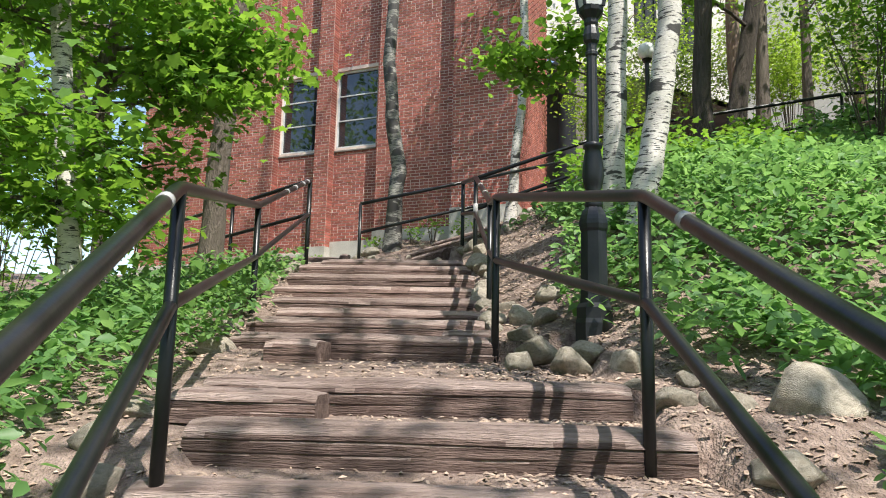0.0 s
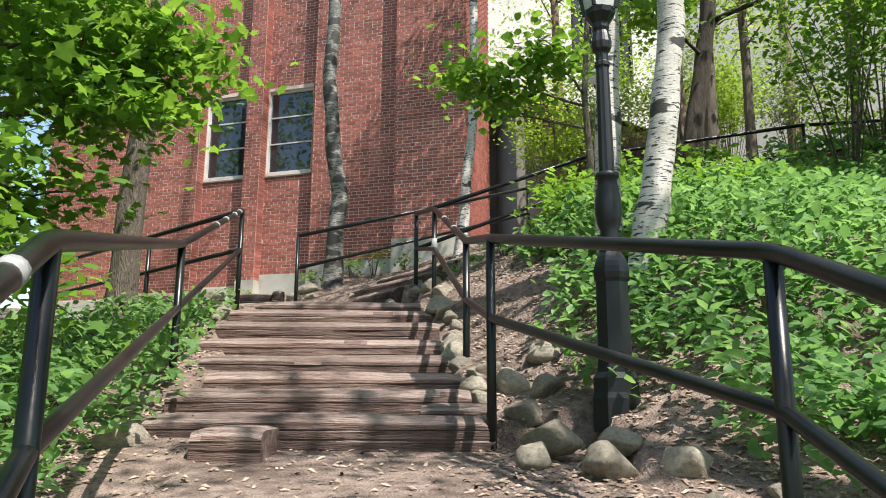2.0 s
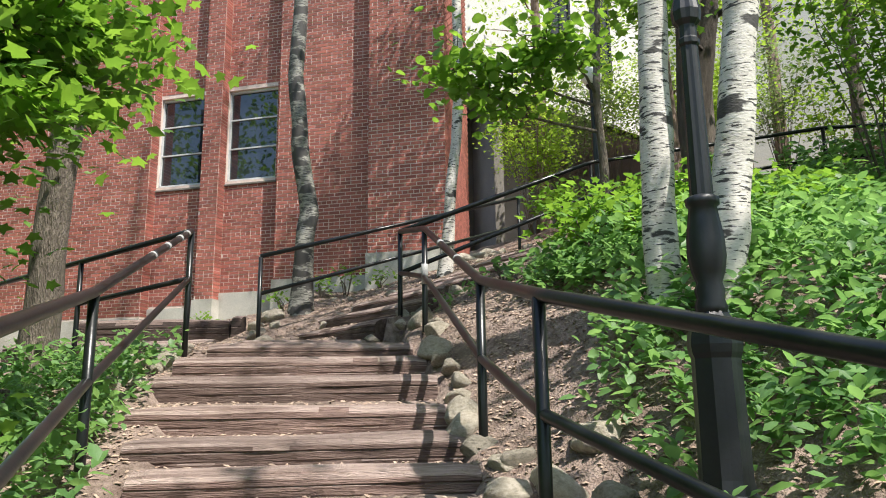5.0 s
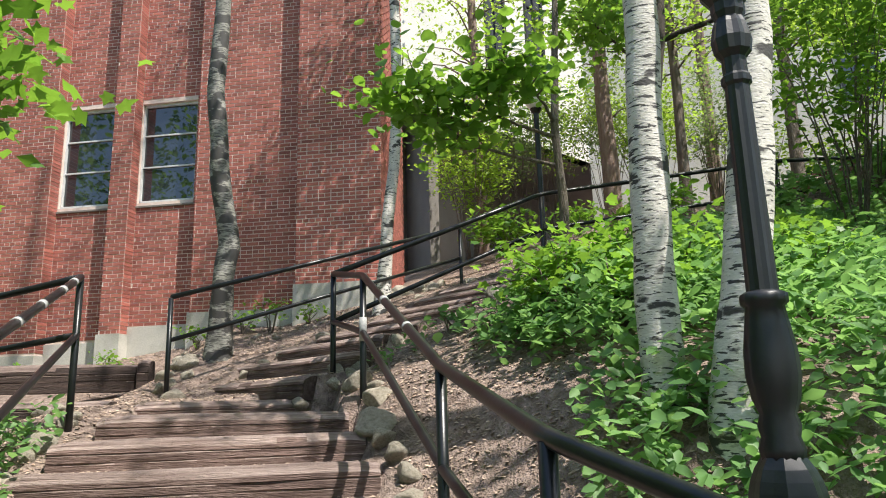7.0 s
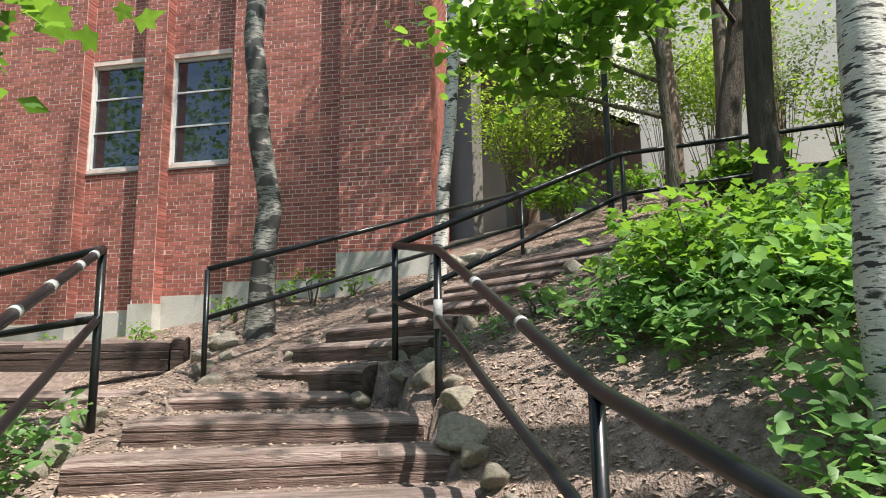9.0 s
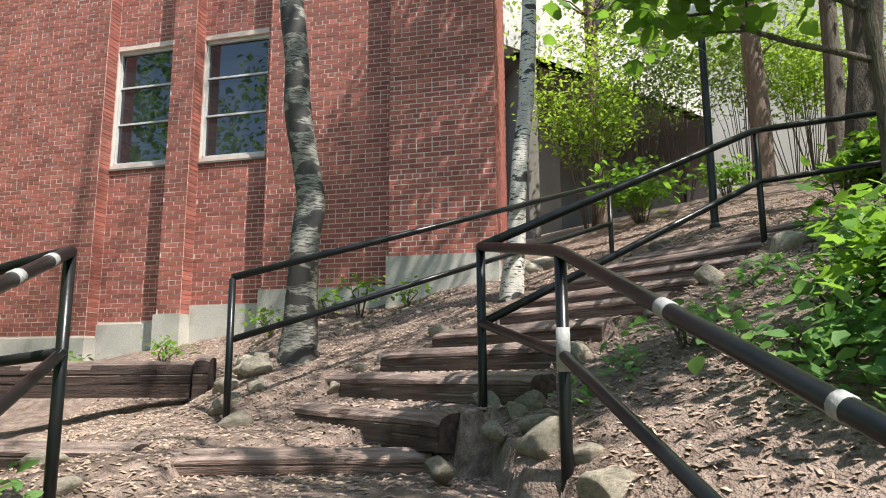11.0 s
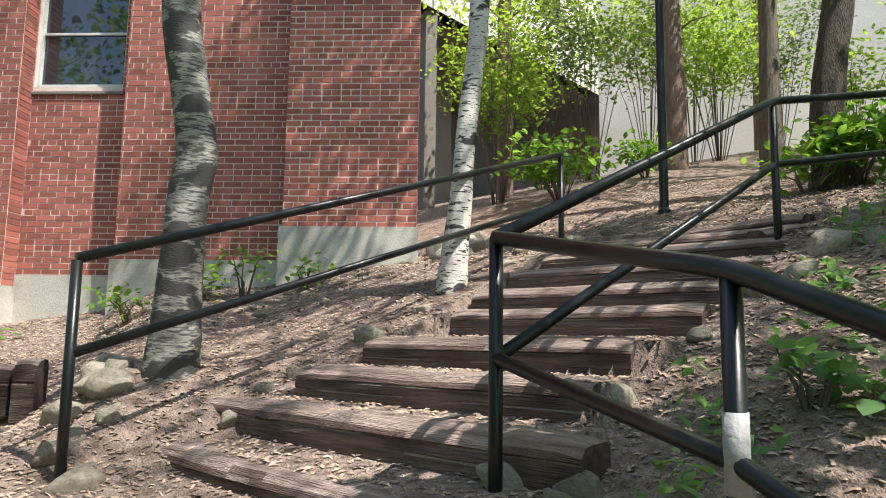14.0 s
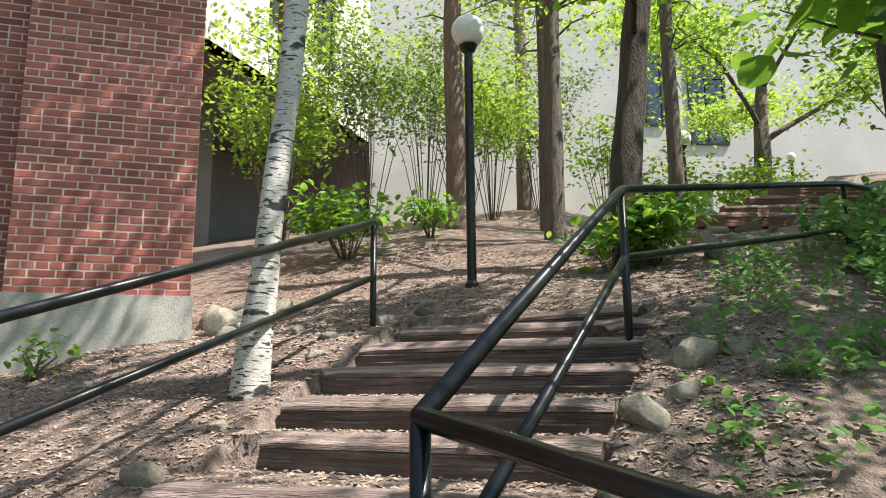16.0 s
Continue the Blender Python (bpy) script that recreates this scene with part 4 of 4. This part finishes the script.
shrub("leafy green shrub below the passage", 5.6, 16.6, .5, .6, 10, LEAF, OVAL, 0.15, 260, 233)
for k, (x, y, h, r) in enumerate([(3.6, 18.0, 3.4, 1.2), (5.2, 19.6, 4.2, 1.5), (6.3, 19.8, 4.6, 1.6), (7.9, 20.0, 4.4, 1.5), (9.4, 20.5, 4.2, 1.6), (10.8, 19.4, 3.6, 1.4), (8.6, 18.6, 3.2, 1.2)]):
    shrub("tall multi-stemmed shrub with grey-green leaves", x, y, r, h, 15, LEAF_GREY if k % 2 else LEAF_FAR, KITE, 0.12, 2600, 240 + k)
for k, (x, y, h, r) in enumerate([(12.0, 16.5, 1.6, 1.2), (13.0, 15.2, 1.2, 1.0), (16.5, 17.0, 1.4, 1.2), (11.0, 17.6, 2.2, 1.3)]):
    shrub("yellow-green shrub before the pale wall", x, y, r, h, 14, LEAF_FAR, OVAL, 0.14, 700, 260 + k)
# understorey under the trees on the bank
for k, (x, y, h, r) in enumerate([(5.4, 8.8, 2.6, .9), (6.5, 9.7, 3.2, 1.1), (7.4, 8.7, 3.0, 1.1), (8.4, 10.2, 3.6, 1.3), (9.6, 10.8, 3.6, 1.3), (10.9, 11.6, 3.8, 1.4), (9.2, 8.6, 3.4, 1.3), (11.6, 9.8, 3.8, 1.5), (6.4, 7.2, 2.0, .9), (8.2, 7.0, 2.6, 1.1)]):
    shrub("tall open shrub with dark green leaves under the trees", x, y, r, h, 13, LEAF, OVAL, 0.11, 1100, 300 + k)
for k, (x, y, h, r) in enumerate([(-5.4, 5.0, 1.8, 1.0), (-6.6, 7.4, 2.4, 1.2), (-7.6, 5.2, 2.4, 1.3), (-5.2, 9.2, 1.8, 1.0), (-8.2, 9.2, 2.8, 1.4), (-9.4, 7.0, 3.0, 1.5), (-10.4, 10.2, 3.0, 1.5), (-6.4, 3.2, 1.8, 1.1), (-8.8, 13.0, 3.4, 1.6), (-11.0, 14.6, 3.6, 1.7), (-12.4, 17.6, 4.0, 1.8), (-13.2, 12.6, 3.8, 1.8)]):
    shrub("tall open shrub with dark green leaves under the trees", x, y, r, h, 12, LEAF, OVAL, 0.12, 900, 320 + k)
# low seedlings beside the turn of the steps
for k, (x, y, r, h, n) in enumerate([(1.12, 8.65, .12, .2, 20), (1.25, 8.02, .26, .16, 60), (1.62, 8.2, .28, .18, 64), (1.2, 8.38, .14, .1, 18)]):
    shrub("low seedling with broad bright green leaves", x, y, r, h, 6, LEAF_LOW, BROAD, 0.085, n, 350 + k)
# small plants against the brick wall
for k, (u, d, h) in enumerate([(1.7, 0.35, .5), (2.1, .5, .35), (4.2, .7, .3), (1.1, .4, .3), (5.6, .8, .25), (2.6, .9, .3)]):
    p = WO + WU * u + WN * d
    shrub("small green sapling at the foot of the brick wall", p.x, p.y, .22, h, 5, LEAF, OVAL, 0.09, 70, 280 + k)


def rail_x(y):
    return float(np.interp(y, (-1, 2.59, 4.45, 8, 9.05), (1.2, 1.03, .485, .31, .13)))


def undergrowth():
    """Herb layer over the banks: stalks with whorls of leaves."""
    nr = np.random.default_rng(5)
    beds = (
        ("dense green herbs and saplings covering the bank", 5600, (0.5, 5.5, -0.5, 10.5),
         lambda x, y: x > rail_x(y) + (0.78 if y < 3.6 else 0.72 if y < 5 else 0.62 if y < 6.2 else 0.72) + 0.4 * noise.noise(Vector((x * 1.3, y * 1.3, 2))) + nr.uniform(-0.1, 0.35) and (x * UY - y * UX) > -6.15, 0.085),
        ("green herbs under the trees farther up the bank", 3600, (5, 14, -1, 13), lambda x, y: (x * UY - y * UX) > -6.6 and y < 10.2 + 0.1 * x, 0.12),
        ("sparse low herbs on the shaded slope", 140, (-1, 6, 7.5, 13), lambda x, y: -7.25 < (x * UY - y * UX) < -6.3 and 8.5 < y, 0.07),
        ("green herbs and grass beside the steps", 4600, (-8, -1, 0.2, 8.2),
         lambda x, y: x < -1.05 - 0.12 * max(0, y - 2) + 0.2 * noise.noise(Vector((x, y, 7))) and noise.noise(Vector((x * .6, y * .6, 4))) > -0.4, 0.08))
    for label, n, (xa, xb, ya, yb), inside, size in beds:
        name = "undergrowth"
        cs, sz = [], []
        k = 0
        while k < n:
            x, y = nr.uniform(xa, xb), nr.uniform(ya, yb)
            if inside(x, y):
                k += 1
                z = land(x, y)
                h = (0.16 + 0.26 * nr.random()) * (0.7 + 0.6 * max(0, noise.noise(Vector((x * .7, y * .7, 9))) + .5)) * (0.45 if "sparse" in label else 1)
                lx, ly = nr.normal(0, .08, 2)
                for j in range(8):
                    f = (j + 1) / 8
                    a = nr.uniform(0, 6.28)
                    cs.append((x + lx * f + math.cos(a) * .05, y + ly * f + math.sin(a) * .05, z + h * (0.25 + 0.75 * f)))
                    sz.append(size * nr.uniform(.6, 1.3))
        lv, lf = leaves_data(OVAL, np.array(cs), sz, nr, 0.55)
        tagged(new(name, big_mesh(name, lv, lf, LEAF_LOW)), label, "undergrowth", kind="stuff")


undergrowth()


def litter():
    """Chips, twigs and pebbles on the earth."""
    nr = np.random.default_rng(8)
    vs, ts = [], []
    k = 0
    while k < 50000:
        x, y = nr.uniform(-3.5, 5.5), nr.uniform(1.5, 16)
        q = x * UY - y * UX
        if x > rail_x(min(y, 9)) + 1.2 and q > -6.8:
            continue
        on_steps = -1.3 < x < 0.4 and y < 8.5
        if on_steps and nr.random() > 0.25:
            continue
        k += 1
        z = land(x, y) + 0.004
        a, ln, w = nr.uniform(0, 6.28), nr.uniform(.007, .027), nr.uniform(.003, .009)
        c, s_ = math.cos(a), math.sin(a)
        e = nr.uniform(-.3, .3) * ln
        i = len(vs)
        vs += [(x - c * ln - s_ * w, y - s_ * ln + c * w, z - e), (x - c * ln + s_ * w, y - s_ * ln - c * w, z - e), (x + c * ln + s_ * w, y + s_ * ln - c * w, z + e + .004), (x + c * ln - s_ * w, y + s_ * ln + c * w, z + e + .004), (x, y, z + w * .9 + .003)]
        ts += [(i, i + 1, i + 4), (i + 1, i + 2, i + 4), (i + 2, i + 3, i + 4), (i + 3, i, i + 4)]
    tagged(new("wood_chips", big_mesh("wood_chips", vs, ts, CHIP)), "scattered wood chips, twigs and dry leaves", "litter", kind="stuff")


litter()

# ---- stones ----
def rock_mesh(seed):
    bm = bmesh.new()
    bmesh.ops.create_icosphere(bm, subdivisions=3, radius=1.0)
    cuts = [(Vector((random.Random(seed * 7 + j).uniform(-1, 1), random.Random(seed * 11 + j).uniform(-1, 1), random.Random(seed * 13 + j).uniform(-.4, 1))).normalized(), random.Random(seed * 17 + j).uniform(.5, .8)) for j in range(9)]
    for v in bm.verts:
        for nrm, d in cuts:
            e = v.co.dot(nrm) - d
            if e > 0:
                v.co -= nrm * e * 0.97
        v.co *= 1 + 0.1 * noise.noise(v.co * 1.3 + Vector((seed, 0, 0))) + 0.035 * noise.noise(v.co * 4 + Vector((0, seed, 0)))
    me = bpy.data.meshes.new("rock")
    bm.to_mesh(me); bm.free()
    me.materials.append(ROCK)
    me.polygons.foreach_set("use_smooth", [True] * len(me.polygons))
    return me


ROCKS = [rock_mesh(k) for k in range(8)]


def rock(x, y, size, flat=0.65, sink=0.25, group="stones beside the steps"):
    r = random.Random(int(x * 977 + y * 131))
    ob = new("rock", ROCKS[r.randrange(8)])
    s = (size * r.uniform(.85, 1.25), size * r.uniform(.7, 1), size * flat * r.uniform(.85, 1.15))
    ob.matrix_basis = pose(x, y, hill(x, y) + s[2] * (0.5 - sink), r.uniform(-12, 12), r.uniform(-12, 12), r.uniform(0, 360)) @ Matrix.Diagonal((*s, 1))
    tagged(ob, "rough tan and grey field stone half sunk in the earth", "rock", group)


# lower right of the steps
for x, y, s in [(1.45, 2.9, .13), (1.75, 2.75, .24), (1.45, 2.3, .17), (1.25, 3.0, .12), (0.62, 4.0, .12), (0.75, 4.18, .15), (0.88, 3.75, .15), (1.0, 3.98, .12), (1.2, 3.65, .17), (0.7, 4.6, .15), (0.85, 4.85, .13), (0.68, 5.1, .16), (0.95, 5.3, .17),
                (1.4, 3.3, .09), (0.6, 5.45, .12), (1.15, 3.3, .08), (1.9, 3.1, .1)]:
    rock(x, y, s)
for k in range(17):
    y = 4.95 + k * 0.26
    x = float(np.interp(y, (4.4, 6, 7.9, 9.2), (.5, .42, .32, .2)))
    rock(x + rng.uniform(-.04, .12), y, rng.uniform(.09, .17))
# left of the steps
for x, y, s in [(-1.0, 2.35, .15), (-1.15, 2.6, .13), (-1.2, 3.0, .12), (-0.95, 2.1, .1), (-1.3, 3.5, .1), (-1.35, 4.4, .12), (-1.5, 5.0, .12), (-1.05, 5.15, .09)]:
    rock(x, y, s)
for k in range(16):
    y = 5.6 + k * 0.2
    rock(-1.8 + rng.uniform(-.12, .1) - (y - 5.6) * .03, y, rng.uniform(.08, .17))
for k in range(10):
    rock(rng.uniform(-2.9, -1.9), rng.uniform(7.6, 10.2), rng.uniform(.07, .16))
for k in range(12):
    rock(-1.55 + rng.uniform(-.35, .2), 10.3 + k * 0.14, rng.uniform(.08, .15))
# along the upper flight
for s, q, r in [(4.2, -7.5, .15), (4.5, -7.45, .13), (4.7, -7.5, .12), (5.3, -7.62, .16), (5.9, -7.55, .13), (6.45, -7.5, .2), (6.75, -7.35, .16), (7.15, -7.3, .22), (7.3, -7.1, .18), (7.6, -7.3, .15), (8.0, -7.3, .15), (8.3, -7.25, .12),
                (4.75, -9.6, .12), (5.05, -9.75, .11), (5.25, -9.72, .13), (5.8, -9.7, .17), (6.3, -9.7, .1), (7.3, -9.75, .12), (7.7, -9.9, .13), (7.9, -10.3, .1), (8.2, -9.7, .15), (8.5, -9.5, .13), (8.8, -9.6, .16)]:
    rock(UX * s + UY * q, UY * s - UX * q, r * 0.7)
# at the corner of the brick building
for dx, dy, s in [(0.25, 0.1, .22), (0.45, -.15, .17), (0.2, -.35, .2), (0.5, .3, .2), (0.75, .1, .15), (0.35, .6, .2), (0.7, .7, .2), (0.05, -.5, .12), (.95, .5, .13)]:
    rock(1.15 + dx, 13.75 + dy, s, 0.75, 0.2, group="stones at the building corner")
for k in range(34):
    rock(rng.uniform(5.2, 9.5), rng.uniform(11.6, 13.6), rng.uniform(.08, .2), group="stones on the upper bank")
for k in range(40):
    u, d = rng.uniform(0, 3.3), rng.uniform(.1, 1.4)
    p = WO + WU * u + WN * d
    rock(p.x, p.y, rng.uniform(.02, .06), group="pebbles below the brick wall")

# ---- upper terrace ----
def ac_unit(x, y):
    z = land(x, y)
    u = tagged(new("air_conditioner"), "grey louvred outdoor air conditioning unit", "air conditioner")
    u.matrix_basis = pose(x, y, z, 0, 0, -25)
    part("body", box_mesh("body", (-.5, -.35, -.1), (.5, .35, .9), METAL, 0.02), u)
    part("louvre", boxes_mesh("louvre", [(-.45, -.37, .1 + k * .1, .45, -.345, .15 + k * .1) for k in range(7)], WHITE), u)


ac_unit(14.9, 18.2)


def bench(x, y):
    z = land(x, y)
    b = tagged(new("bench"), "small dark slatted garden bench", "bench")
    b.matrix_basis = pose(x, y, z, 0, 0, 150)
    part("seat", boxes_mesh("seat", [(-.6, -.25 + k * .13, .42, .6, -.15 + k * .13, .45) for k in range(4)], BLACK), b)
    part("backrest", boxes_mesh("backrest", [(-.6, .27, .52 + k * .13, .6, .3, .62 + k * .13) for k in range(3)], BLACK), b)
    for sx in (-.5, .5):
        part("leg", boxes_mesh("leg", [(sx - .03, -.25, -.1, sx + .03, -.2, .44), (sx - .03, .24, -.1, sx + .03, .29, .9)], BLACK), b)


bench(12.0, 17.2)
for k in range(4):
    timber((7.2 + k * .55, 12.9 - k * .05), (9.6 + k * .5, 11.2 - k * .05), hill(8.4 + k * .5, 12.0) + 0.12 + k * .02, 0.2, 0.2, 90 + k, "terrace timbers", "reddish timber beam edging the upper terrace").data.materials[0] = RED_TIMBER
stump = new("tree_stump", tube("tree_stump", [(0, 0, -.2), (0, 0, .1), (0.01, 0, .22)], [.2, .15, .145], BARK, 16, .2, 3))
stump.matrix_basis = pose(-2.6, 6.9, land(-2.6, 6.9))
tagged(stump, "small sawn tree stump with pale top", "tree stump")
